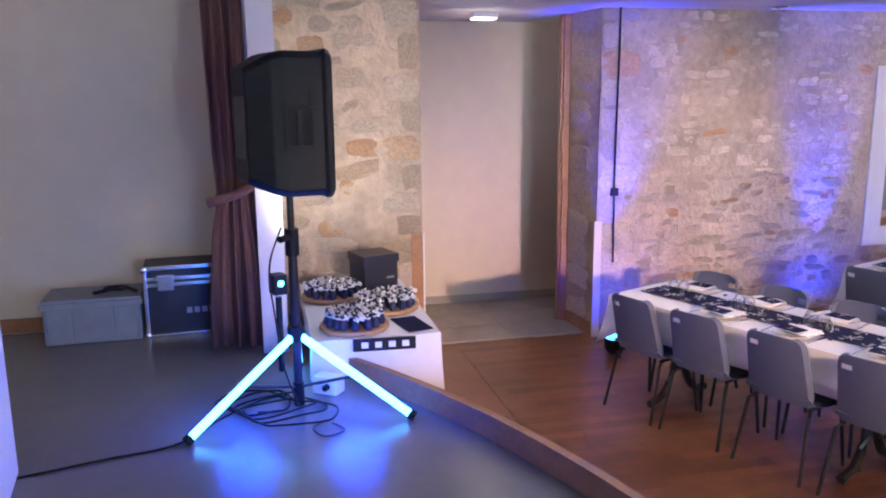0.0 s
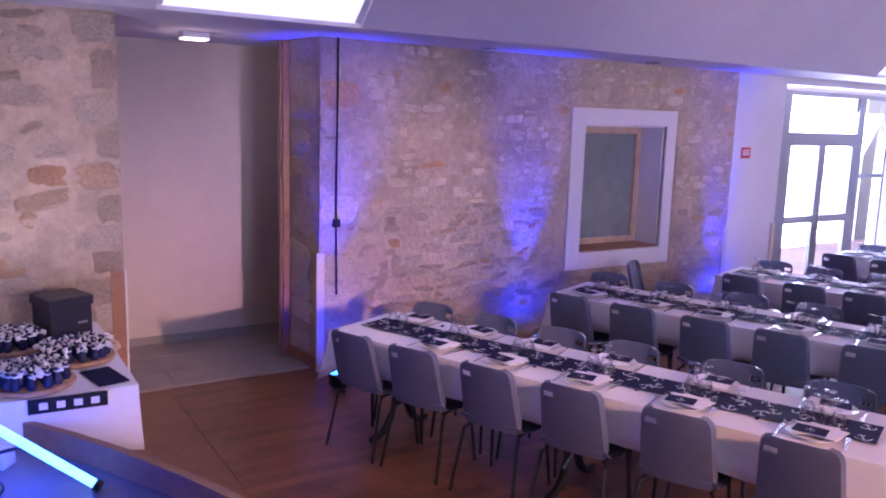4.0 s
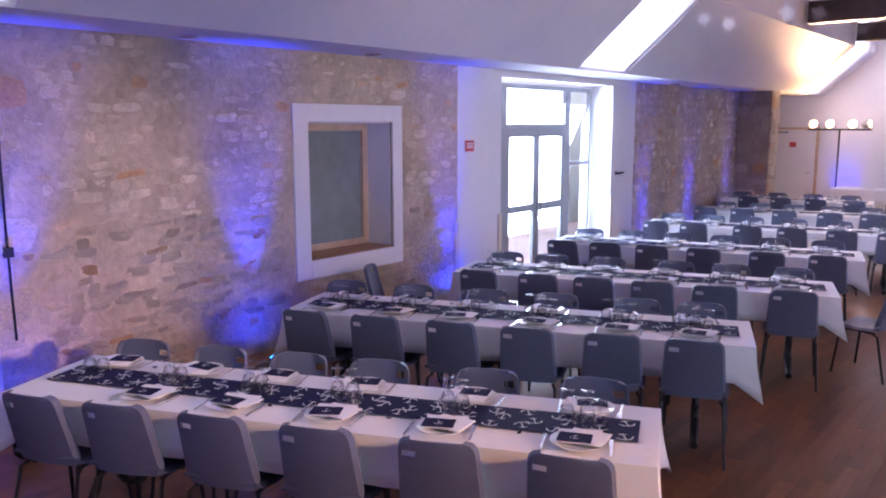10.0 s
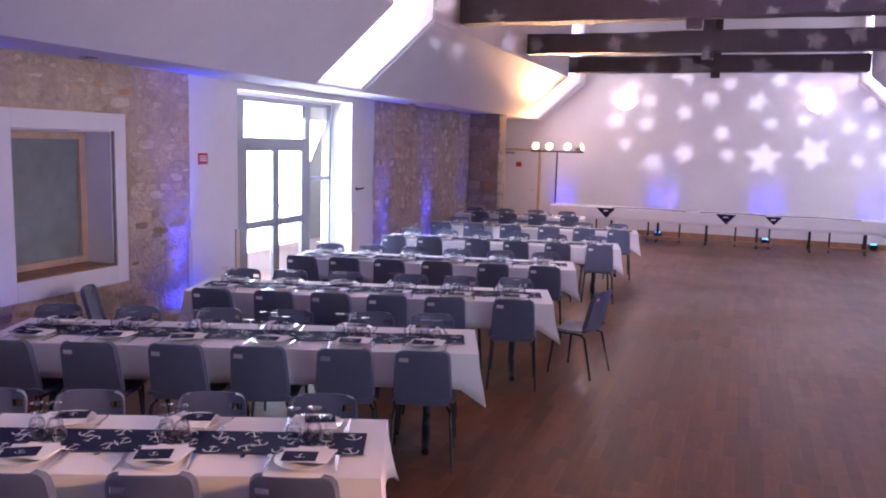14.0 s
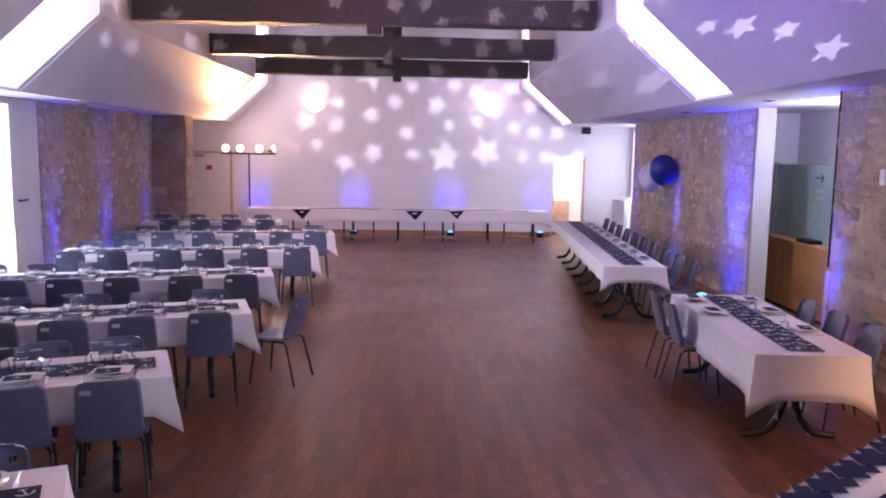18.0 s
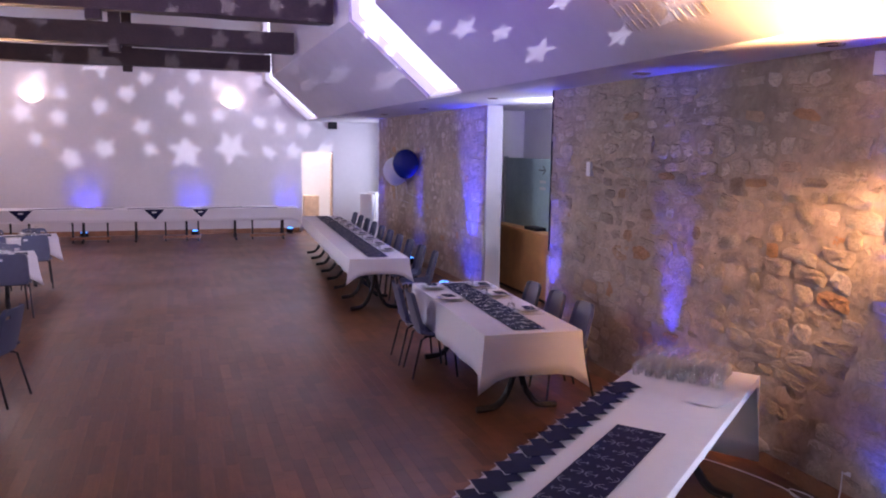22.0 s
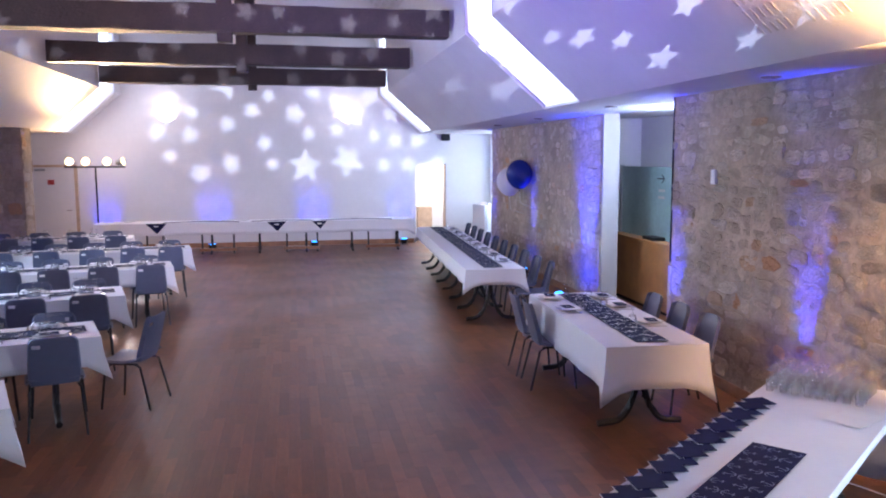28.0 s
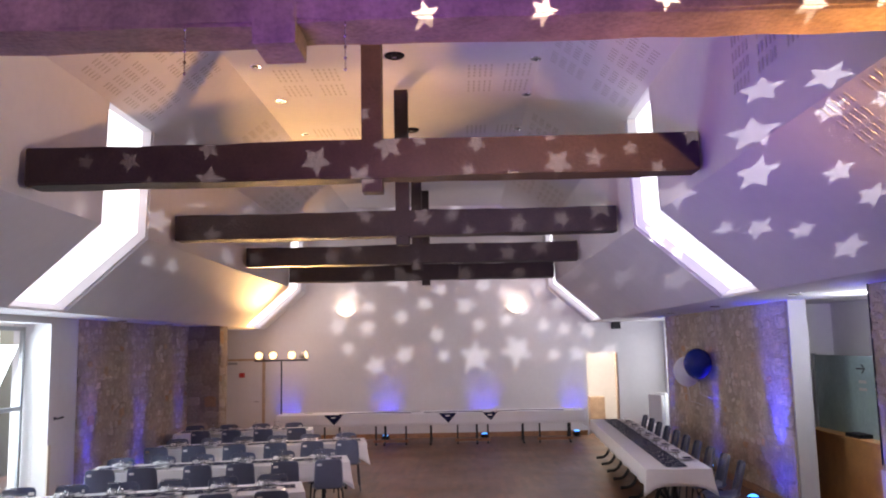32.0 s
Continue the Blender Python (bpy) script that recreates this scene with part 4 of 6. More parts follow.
def balloon(x, y, z, r, mat, label):
    b = thing("balloon", pose(x, y, z), label, "balloon", "balloons")
    prof = [(r * math.sin(a * math.pi / 16) * (1.0 if a < 9 else 1 - 0.02 * (a - 8)), -r * 1.12 * math.cos(a * math.pi / 16)) for a in range(17)]
    part("skin", lathe(bmesh.new(), [(max(p, 0.002), -q) for p, q in prof][::-1], 24), mat, b, smooth=True)
    part("knot", lathe(bmesh.new(), [(0.004, -r * 1.12), (0.014, -r * 1.12 - 0.03)], 8), mat, b)
    part("string", tube(bmesh.new(), [(0, 0, -r * 1.14), (0.03, 0.01, -r * 1.14 - 0.25), (XF - x, 0.0, -r * 1.14 - 0.35)], 0.003, 4), WHITE, b)


NAVY_SKIN = material("navy_rubber", (0.01, 0.025, 0.22), 0.25)
PALE_SKIN = material("white_rubber", (0.75, 0.75, 0.78), 0.3)
balloon(4.14, 14.5, 1.91, 0.25, NAVY_SKIN, "dark blue balloon on the stone wall")
balloon(4.10, 15.05, 1.76, 0.25, PALE_SKIN, "white balloon beside the blue one")

# ---- ceiling fittings ----


def downlight(x, y, z, glow=False):
    d = thing("downlight", pose(x, y, z), "small round recessed ceiling spot", "ceiling lamp", "recessed spots")
    part("rim", lathe(bmesh.new(), [(0.045, -0.002), (0.05, -0.012), (0.075, -0.01), (0.08, 0.0)], 16), CHROME, d, smooth=True)
    part("lens", lathe(bmesh.new(), [(0.001, -0.004), (0.046, -0.003)], 16), SOFT_GLOW if glow else BLACK, d)


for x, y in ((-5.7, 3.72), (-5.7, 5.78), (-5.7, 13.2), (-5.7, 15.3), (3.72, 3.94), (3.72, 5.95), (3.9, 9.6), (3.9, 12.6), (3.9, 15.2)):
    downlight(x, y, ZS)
for y in (10.03, 11.5, 13.36, 15.2):
    for x in (-2.68, 0.98):
        downlight(x, y, ZC)
d = thing("alcove_light", pose(-6.45, 1.32, ZS), "small lit box lamp on the alcove ceiling", "ceiling lamp")
part("housing", quad_box(bmesh.new(), (-0.08, -0.11, -0.05), (0.08, 0.11, 0), None, 0.01), WHITE, d)
part("diffuser", quad_box(bmesh.new(), (-0.07, -0.10, -0.062), (0.07, 0.10, -0.051), None, 0.004), SOFT_GLOW, d)
for y in (9.77, 13.25):
    hood = thing("ceiling_speaker", pose(-0.84, y, ZC), "round dark ceiling grille", "vent", "ceiling grilles")
    part("ring", lathe(bmesh.new(), [(0.03, -0.03), (0.1, -0.03), (0.13, -0.01), (0.13, 0)], 20), BLACK, hood)


def perforations(m, cols, rows, label):
    """Groups of short slots in an acoustic ceiling board, drawn as thin grey bars on its face."""
    bm = bmesh.new()
    for i in range(cols):
        for j in range(rows):
            u, v = i * 0.075 + (i // 5) * 0.14, j * 0.13 + (j // 4) * 0.12
            quad_box(bm, (u, v, -0.002), (u + 0.028, v + 0.085, 0.0012), m)
    ob = part("acoustic_slots", bm, SLOT)
    return tagged(ob, label, "ceiling", "", "structure")


# grey painted for the shade inside the slots, which are not cut
SLOT = material("slot_shadow", (0.45, 0.43, 0.43), 0.9, grain=8, spread=0.1)
for s in (-1, 1):
    up = Vector((-(XK - 0.05 - XT) * s, 0, ZC - ZV)).normalized()
    along = Vector((0, 1, 0))
    nrm = Vector((-s * (ZC - ZV), 0, -(XK - 0.05 - XT))).normalized()
    for y0 in (5.4, 8.0, 12.2, 15.6):
        org = Vector((XC + s * (XK - 0.05), y0, ZV)) + up * 0.1
        m = Matrix((( along.x, up.x, nrm.x, org.x), (along.y, up.y, nrm.y, org.y), (along.z, up.z, nrm.z, org.z), (0, 0, 0, 1)))
        perforations(m, 20, 8, "slotted acoustic board in the sloping ceiling")
for x in (-2.5, 0.1):
    for y in (11.3, 14.2):
        perforations(Matrix.Translation((x, y, ZC)) @ pose(0, 0, 0, 180, 0, 0), 10, 8, "slotted acoustic board in the flat ceiling")
slope_up = Vector((-(XE - XK), 0, ZK - ZS)).normalized()
nrm = Vector((-(ZK - ZS), 0, -(XE - XK))).normalized()
org = Vector((XC + XE, 4.15, ZS)) + slope_up * 0.25
perforations(Matrix(((0, slope_up.x, nrm.x, org.x), (1, 0, nrm.y, org.y), (0, slope_up.z, nrm.z, org.z), (0, 0, 0, 1))), 10, 8, "slotted acoustic board in the lower slope")
for s in (-1, 1):
    m = Matrix(((0, 0, -s, XC + s * (XK - 0.035)), (1, 0, 0, 4.9), (0, 1, 0, 4.25), (0, 0, 0, 1)))
    perforations(m, 15, 5, "slotted acoustic board in the upright wall")
# near beam fittings
for x in (-1.25, -0.55):
    c = thing("hanging_chain", pose(x, 3.43, 3.77), "thin string of silver beads hanging from the beam", "garland", "garlands")
    part("string", tube(bmesh.new(), [(0, -0.02, 0.1), (0, -0.02, -0.26)], 0.003, 4), CHROME, c)
    for k in range(5):
        part("bead", lathe(bmesh.new(), [(0.001, -0.01), (0.009, 0), (0.001, 0.01)], 6, Matrix.Translation((0, -0.02, -0.05 - 0.05 * k))), CHROME, c)

# ---- stage things ----
spk = thing("loudspeaker", pose(-3.66, -0.50, 1.66, 0, 0, 17), "black plastic loudspeaker on a tripod stand, front to the hall", "loudspeaker")
bm = bmesh.new()
# cabinet: sections from the front lip to the narrower, sloping back
sections = [(0.175, 0.205, 0.012, 0.712), (0.155, 0.212, 0.0, 0.725), (0.135, 0.212, 0.0, 0.725), (0.128, 0.200, 0.012, 0.712), (-0.06, 0.178, 0.012, 0.715), (-0.12, 0.165, 0.03, 0.70), (-0.235, 0.115, 0.09, 0.635)]
rings = []
for y, w, z0, z1 in sections:
    c = 0.03
    rings.append([bm.verts.new((x, y, z)) for x, z in ((-w + c, z0), (w - c, z0), (w, z0 + c), (w, z1 - c), (w - c, z1), (-w + c, z1), (-w, z1 - c), (-w, z0 + c))])
for r0, r1 in zip(rings, rings[1:]):
    for k in range(8):
        bm.faces.new((r0[k], r1[k], r1[(k + 1) % 8], r0[(k + 1) % 8]))
bm.faces.new(rings[0])
bm.faces.new(rings[-1][::-1])
bmesh.ops.recalc_face_normals(bm, faces=bm.faces[:])
bmesh.ops.bevel(bm, geom=bm.edges[:], offset=0.005, segments=1, affect="EDGES")
part("cabinet", bm, BLACK, spk)
part("grille", quad_box(bmesh.new(), (-0.175, 0.172, 0.05), (0.175, 0.186, 0.67), None, 0.006), BLACK_STEEL, spk)
for s in (-1, 1):
    side = pose(s * 0.191, 0.005, 0.35, 0, 0, s * -7)
    bm = bmesh.new()
    for a, b in (((-0.004, -0.075, -0.105), (0.004, 0.075, -0.085)), ((-0.004, -0.075, 0.085), (0.004, 0.075, 0.105)), ((-0.004, -0.075, -0.09), (0.004, -0.06, 0.09)), ((-0.004, 0.06, -0.09), (0.004, 0.075, 0.09))):
        quad_box(bm, a, b, side, 0.002)
    hd = part("handle", bm, BLACK, spk)
    # no real hollow: a flat black panel gives its shade, likewise the vents
    part("recess", quad_box(bmesh.new(), (-0.003, -0.06, -0.085), (0.0015, 0.06, 0.085), side), HOLLOW_PAINT, hd, "flat black panel painted for the shaded hollow behind the handle")
    part("grip", quad_box(bmesh.new(), (-0.004, -0.014, -0.085), (0.006, 0.012, 0.085), side, 0.003), BLACK, hd)
    for k in range(5):
        part("vent_slot", quad_box(bmesh.new(), (s * 0.194 - 0.004, 0.055, 0.455 + 0.016 * k), (s * 0.194 + 0.0045, 0.105, 0.462 + 0.016 * k)), HOLLOW_PAINT, spk)
part("rear_panel", quad_box(bmesh.new(), (-0.075, -0.239, 0.20), (0.075, -0.233, 0.50), None, 0.003), BLACK_STEEL, spk)

st = thing("speaker_stand", pose(-3.66, -0.50, STAGE), "black speaker stand with lit blue tubes for legs", "stand")
part("pole", tube(bmesh.new(), [(0, 0, 0.12), (0, 0, 0.86)], 0.024, 12), BLACK_STEEL, st, smooth=True)
part("pole_top", tube(bmesh.new(), [(0, 0, 0.80), (0, 0, 1.16)], 0.018, 12), BLACK_STEEL, st, smooth=True)
part("collar", tube(bmesh.new(), [(0, 0, 0.82), (0, 0, 0.96)], 0.036, 12), BLACK, st, smooth=True)
part("knob", tube(bmesh.new(), [(0.03, -0.02, 0.92), (0.09, -0.06, 0.92)], 0.018, 8), BLACK, st)
part("hub", tube(bmesh.new(), [(0, 0, 0.36), (0, 0, 0.44)], 0.045, 12), BLACK, st, smooth=True)
part("foot", tube(bmesh.new(), [(0, 0, 0.0), (0, 0, 0.13)], 0.03, 12), BLACK, st)
for fx, fy in ((0.39, -0.55), (0.36, 0.56), (-0.62, 0.03)):
    d = Vector((fx, fy, 0.02)) - Vector((0, 0, 0.40))
    p = lambda k: Vector((0, 0, 0.40)) + d * k
    leg = part("leg", tube(bmesh.new(), [p(0.05), p(0.97)], 0.021, 10), TUBE_GLOW, st, "leg lit blue from inside", smooth=True)
    part("end_cap", tube(bmesh.new(), [p(0.965), p(1.0)], 0.028, 8), BLACK, leg)
    part("brace", tube(bmesh.new(), [(0, 0, 0.10), p(0.52)], 0.009, 6), BLACK_STEEL, st)
lamp("tube_light", "POINT", pose(-3.45, -0.78, STAGE + 0.22), 11, (0.02, 0.07, 1.0), radius=0.15)
lamp("tube_light", "POINT", pose(-3.45, -0.22, STAGE + 0.22), 11, (0.02, 0.07, 1.0), radius=0.15)


def cable(name, pts, r=0.006, mat=None, label="black cable lying in loops on the stage floor", cat="cable"):
    """Smooth cable through points."""
    out = []
    P = [Vector(pts[0])] + [Vector(p) for p in pts] + [Vector(pts[-1])]
    for i in range(1, len(P) - 2):
        for k in range(6):
            t = k / 6
            a, b, c, d = P[i - 1], P[i], P[i + 1], P[i + 2]
            out.append(0.5 * (2 * b + (c - a) * t + (2 * a - 5 * b + 4 * c - d) * t * t + (3 * b - a - 3 * c + d) * t ** 3))
    out.append(P[-1])
    ob = part(name, tube(bmesh.new(), out, r, 5), mat or BLACK, None, smooth=True)
    return tagged(ob, label, cat, "cables")


z = STAGE + 0.007
cable("cable", [(-3.1, -1.75, z), (-3.2, -1.4, z), (-3.28, -1.1, z), (-3.55, -0.9, z), (-3.75, -0.7, z), (-3.8, -0.55, z)])
rng = random.Random(4)
for n in range(4):
    c = Vector((-3.72 + 0.07 * n, -0.72 + 0.05 * n, z + 0.004 * n))
    cable("cable", [c + Vector((0.17 * math.cos(a) * (1 + 0.3 * math.sin(2.3 * a + n)) * (0.8 + 0.15 * n), 0.21 * math.sin(a) * (1 + 0.3 * math.cos(1.7 * a)), 0.006 * (a % 2))) for a in [0.6 * k + n for k in range(12)]])
cable("cable", [(-3.66, -0.55, 1.5), (-3.60, -0.62, 1.3), (-3.60, -0.60, 1.0), (-3.62, -0.57, 0.75), (-3.6, -0.5, z)], 0.005, None, "black cable hanging down the stand")
cable("cable", [(-3.35, -0.35, z), (-3.25, -0.3, z), (-3.2, -0.4, z), (-3.32, -0.45, z), (-3.4, -0.36, z)], 0.004)
ps = thing("power_box", pose(-3.80, -0.33, STAGE, 0, 0, 55), "white power box with a dark socket", "socket box")
part("body", quad_box(bmesh.new(), (-0.075, -0.05, 0), (0.075, 0.05, 0.10), None, 0.012), WHITE, ps)
part("plug", tube(bmesh.new(), [(0.02, -0.05, 0.05), (0.02, -0.08, 0.05)], 0.018, 8), BLACK, ps)
fx = thing("floor_projector", pose(-4.22, -0.575, STAGE, 0, 0, 20), "small projector behind the stand with green and cyan lenses", "stage light")
part("body", quad_box(bmesh.new(), (-0.05, -0.04, 0.48), (0.05, 0.04, 0.60), None, 0.008), BLACK, fx)
part("stem", tube(bmesh.new(), [(0, 0, 0), (0, 0, 0.46)], 0.02, 8), BLACK, fx)
GREEN = material("lit_green_lens", (0.1, 1.0, 0.45), 0.3, emit=6.0)
part("lens", lathe(bmesh.new(), [(0.001, 0.0), (0.018, 0.0), (0.022, -0.01)], 12, pose(0.051, 0, 0.55, 0, 90, 0)), GREEN, fx)

slab("wall_proscenium", (-4.72, -0.68, STAGE), (-4.58, -0.52, 5.5), PLASTER, "narrow white pier at the edge of the stage opening")
slab("wall_proscenium_back", (-5.5, -0.70, STAGE), (-4.72, -0.62, 5.5), PLASTER, "white wall behind the curtain")
CURTAIN = material("brown_curtain", (0.16, 0.075, 0.06), 0.9, grain=40, spread=0.12, bump=0.2, bump_scale=160)
cu = thing("stage_curtain", pose(-4.70, -0.80, STAGE), "pleated brown stage curtain gathered by a tie", "curtain")
bm = bmesh.new()
n = 96
rows = []
for z, w, dep in ((0.02, 0.42, 0.10), (0.35, 0.40, 0.09), (0.75, 0.33, 0.07), (0.98, 0.25, 0.05), (1.05, 0.24, 0.05), (1.3, 0.27, 0.07), (1.9, 0.29, 0.08), (3.2, 0.30, 0.08), (4.9, 0.30, 0.08)):
    row = []
    for k in range(n + 1):
        a = k / n
        f = math.sin(a * 34 + 0.6 * math.sin(a * 9)) * dep * (0.6 + 0.4 * math.sin(a * 13 + 2)) * 0.6
        row.append(bm.verts.new((f - 0.04 * math.sin(a * 5 + z), (a - 0.5) * w, z)))
    rows.append(row)
for r0, r1 in zip(rows, rows[1:]):
    for k in range(n):
        bm.faces.new((r0[k], r0[k + 1], r1[k + 1], r1[k]))
ob = part("drape", bm, CURTAIN, cu, smooth="all")
ob.modifiers.new("cloth", "SOLIDIFY").thickness = 0.006
part("tie_band", tube(bmesh.new(), [(0.07, -0.17, 0.98), (0.1, 0.0, 1.03), (0.07, 0.16, 1.1), (-0.06, 0.17, 1.12)], 0.03, 8), CURTAIN, cu, "gathered tie of the same cloth", smooth=True)

cs = thing("flight_case", pose(-5.30, -1.18, STAGE, 0, 0, 4), "black flight case with aluminium edges and a latch", "flight case")
NAVYCASE = material("dark_laminate", (0.012, 0.014, 0.03), 0.4, grain=60, spread=0.2)
part("body", quad_box(bmesh.new(), (-0.18, -0.29, 0.01), (0.18, 0.29, 0.49), None, 0.004), NAVYCASE, cs)
for y in (-0.292, 0.267):
    for zz in ((0.0, 0.5),):
        part("edge_profile", quad_box(bmesh.new(), (0.16, y, zz[0]), (0.188, y + 0.025, zz[1]), None, 0.003), CHROME, cs)
for zz in (0.0, 0.36, 0.40, 0.475):
    part("edge_profile", quad_box(bmesh.new(), (0.165, -0.29, zz), (0.187, 0.29, zz + 0.025), None, 0.003), CHROME, cs)
part("latch", quad_box(bmesh.new(), (0.184, -0.2, 0.33), (0.194, -0.09, 0.44), None, 0.006), CHROME, cs)
for y in (-0.28, 0.28):
    for zz in (0.02, 0.48):
        part("corner", lathe(bmesh.new(), [(0.001, 0.016), (0.02, 0.012), (0.028, 0.0)], 10, pose(0.183, y, zz, 0, 90, 0)), CHROME, cs)
for k in range(5):
    part("lettering", quad_box(bmesh.new(), (0.181, -0.02 + 0.05 * k, 0.16), (0.184, 0.015 + 0.05 * k, 0.20)), ALU, cs, "pale bar")
cr = thing("storage_crate", pose(-5.28, -1.80, STAGE, 0, 0, 2), "grey plastic storage crate with ribs", "crate")
CRATE = material("grey_crate_plastic", (0.26, 0.28, 0.30), 0.5, grain=12, spread=0.08)
part("body", quad_box(bmesh.new(), (-0.19, -0.31, 0), (0.19, 0.31, 0.26), None, 0.02), CRATE, cr)
part("rim", quad_box(bmesh.new(), (-0.205, -0.325, 0.25), (0.205, 0.325, 0.29), None, 0.008), CRATE, cr)
part("lid", quad_box(bmesh.new(), (-0.195, -0.315, 0.285), (0.195, 0.315, 0.31), None, 0.01), CRATE, cr)
for y in (-0.3, -0.14, 0.12, 0.28):
    part("rib", quad_box(bmesh.new(), (0.188, y, 0.01), (0.2, y + 0.018, 0.25), None, 0.004), CRATE, cr)
zz = STAGE + 0.318
cable("cable", [(-5.2, -1.8, zz), (-5.25, -1.65, zz + 0.02), (-5.15, -1.6, zz + 0.03), (-5.2, -1.72, zz + 0.03), (-5.28, -1.62, zz + 0.02), (-5.2, -1.52, zz)], 0.014, None, "black cable heaped on the crate lid")
wt = thing("white_side_table", pose(-2.6, -2.24, STAGE, 0, 0, 8), "low table under a white cloth on the stage", "table")
part("cover", quad_box(bmesh.new(), (-0.5, -0.6, 0.0), (0.5, 0.56, 0.72), None, 0.02), CLOTH, wt)

# ---- gift table beside the stage ----
gt = thing("gift_table", pose(-4.74, -0.02, 0), "small table beside the stage pier", "table")
part("tabletop", quad_box(bmesh.new(), (-0.70, -0.37, 0.73), (0.72, 0.36, 0.755), None, 0.004), PINE, gt)
for x, y in ((-0.62, -0.3), (-0.62, 0.3), (0.62, 0.3), (0.1, 0.05)):
    part("leg", tube(bmesh.new(), [(x, y, 0), (x, y, 0.73)], 0.02, 8), BLACK_STEEL, gt)
ob = part("tablecloth", cloth_mesh(1.46, 0.76, 0.34, 0.762, 31, (0.3, 1, 1, 1)), CLOTH, None, smooth=True)
ob.matrix_world = pose(-4.73, -0.02, 0)
ob.modifiers.new("cloth", "SOLIDIFY").thickness = 0.003
tagged(ob, "white cloth over the gift table", "tablecloth", "tablecloths")
POUCH = material("navy_satin", (0.01, 0.014, 0.07), 0.5, grain=30, spread=0.2)
RIBBON = material("white_ribbon", (0.80, 0.80, 0.82), 0.6, grain=30, spread=0.05)
BARK = material("cut_wood", (0.42, 0.25, 0.13), 0.7, grain=14, spread=0.25)


def favour_tray(x, y, seed):
    rng = random.Random(seed)
    b = part("wooden_slice", lathe(bmesh.new(), [(0.001, 0), (0.205, 0), (0.215, 0.012), (0.21, 0.026), (0.001, 0.026)], 28), BARK, None)
    b.matrix_world = pose(x, y, 0.768)
    tagged(b, "round slice of wood used as a tray", "tray", "favour trays")
    body = mesh_of("pouch", lathe(bmesh.new(), [(0.001, 0), (0.02, 0), (0.027, 0.02), (0.018, 0.055), (0.008, 0.068), (0.02, 0.085), (0.001, 0.08)], 8), POUCH, True)
    rb = bmesh.new()
    lathe(rb, [(0.011, 0.063), (0.016, 0.066), (0.015, 0.073), (0.009, 0.074)], 8)
    quad_box(rb, (-0.016, -0.005, 0.066), (0.016, 0.005, 0.092), pose(0.008, 0, 0, 0, 20, 0), 0.004)
    quad_box(rb, (-0.005, -0.016, 0.066), (0.005, 0.016, 0.088), pose(-0.006, 0, 0, 15, 0, 30), 0.004)
    ribbon = mesh_of("ribbon", rb, RIBBON)
    for ring, count in ((0.165, 15), (0.105, 10), (0.045, 5)):
        for k in range(count):
            a = k * 2 * math.pi / count + rng.uniform(-0.1, 0.1)
            m = pose(x + ring * math.cos(a), y + ring * math.sin(a), 0.7945, rng.uniform(-5, 5), rng.uniform(-5, 5), rng.uniform(0, 360))
            f = new("favour_pouch", body)
            f.matrix_world = m
            tagged(f, "small navy pouch tied with a white ribbon", "favour", "favour pouches")
            r = new("ribbon", ribbon)
            r.parent = f


favour_tray(-4.22, -0.13, 1)
favour_tray(-4.60, 0.13, 2)
favour_tray(-4.98, -0.20, 3)
ub = thing("card_box", pose(-5.15, 0.12, 0.767, 0, 0, 18), "dark navy card box with an overhanging lid", "box")
part("body", quad_box(bmesh.new(), (-0.13, -0.13, 0), (0.13, 0.13, 0.24), None, 0.004), NAVYCASE, ub)
part("lid", quad_box(bmesh.new(), (-0.14, -0.14, 0.215), (0.14, 0.14, 0.275), None, 0.006), NAVYCASE, ub)
part("label", quad_box(bmesh.new(), (0.131, 0.04, 0.10), (0.134, 0.1, 0.115)), ALU, ub, "pale bar")
for x, y, w, d, a in ((-4.20, 0.22, 0.30, 0.16, 12), (-4.72, 0.0, 0.2, 0.14, 30)):
    nb = part("navy_napkin", quad_box(bmesh.new(), (-w / 2, -d / 2, 0), (w / 2, d / 2, 0.006), None, 0.002), NAVY)
    nb.matrix_world = pose(x, y, 0.767, 0, 0, a)
    tagged(nb, "folded navy napkin on the gift table", "napkin", "navy napkins")
sg = thing("name_sign", pose(-3.972, 0.03, 0.69, 0, 0, -3), "black strip with white letters at the table edge", "sign")
part("board", quad_box(bmesh.new(), (-0.005, -0.2, 0), (0.006, 0.17, 0.075), None, 0.001), BLACK, sg)
for k in range(4):
    part("lettering", quad_box(bmesh.new(), (0.0065, -0.15 + 0.08 * k, 0.02), (0.0085, -0.11 + 0.08 * k, 0.055)), WHITE, sg, "white bar")

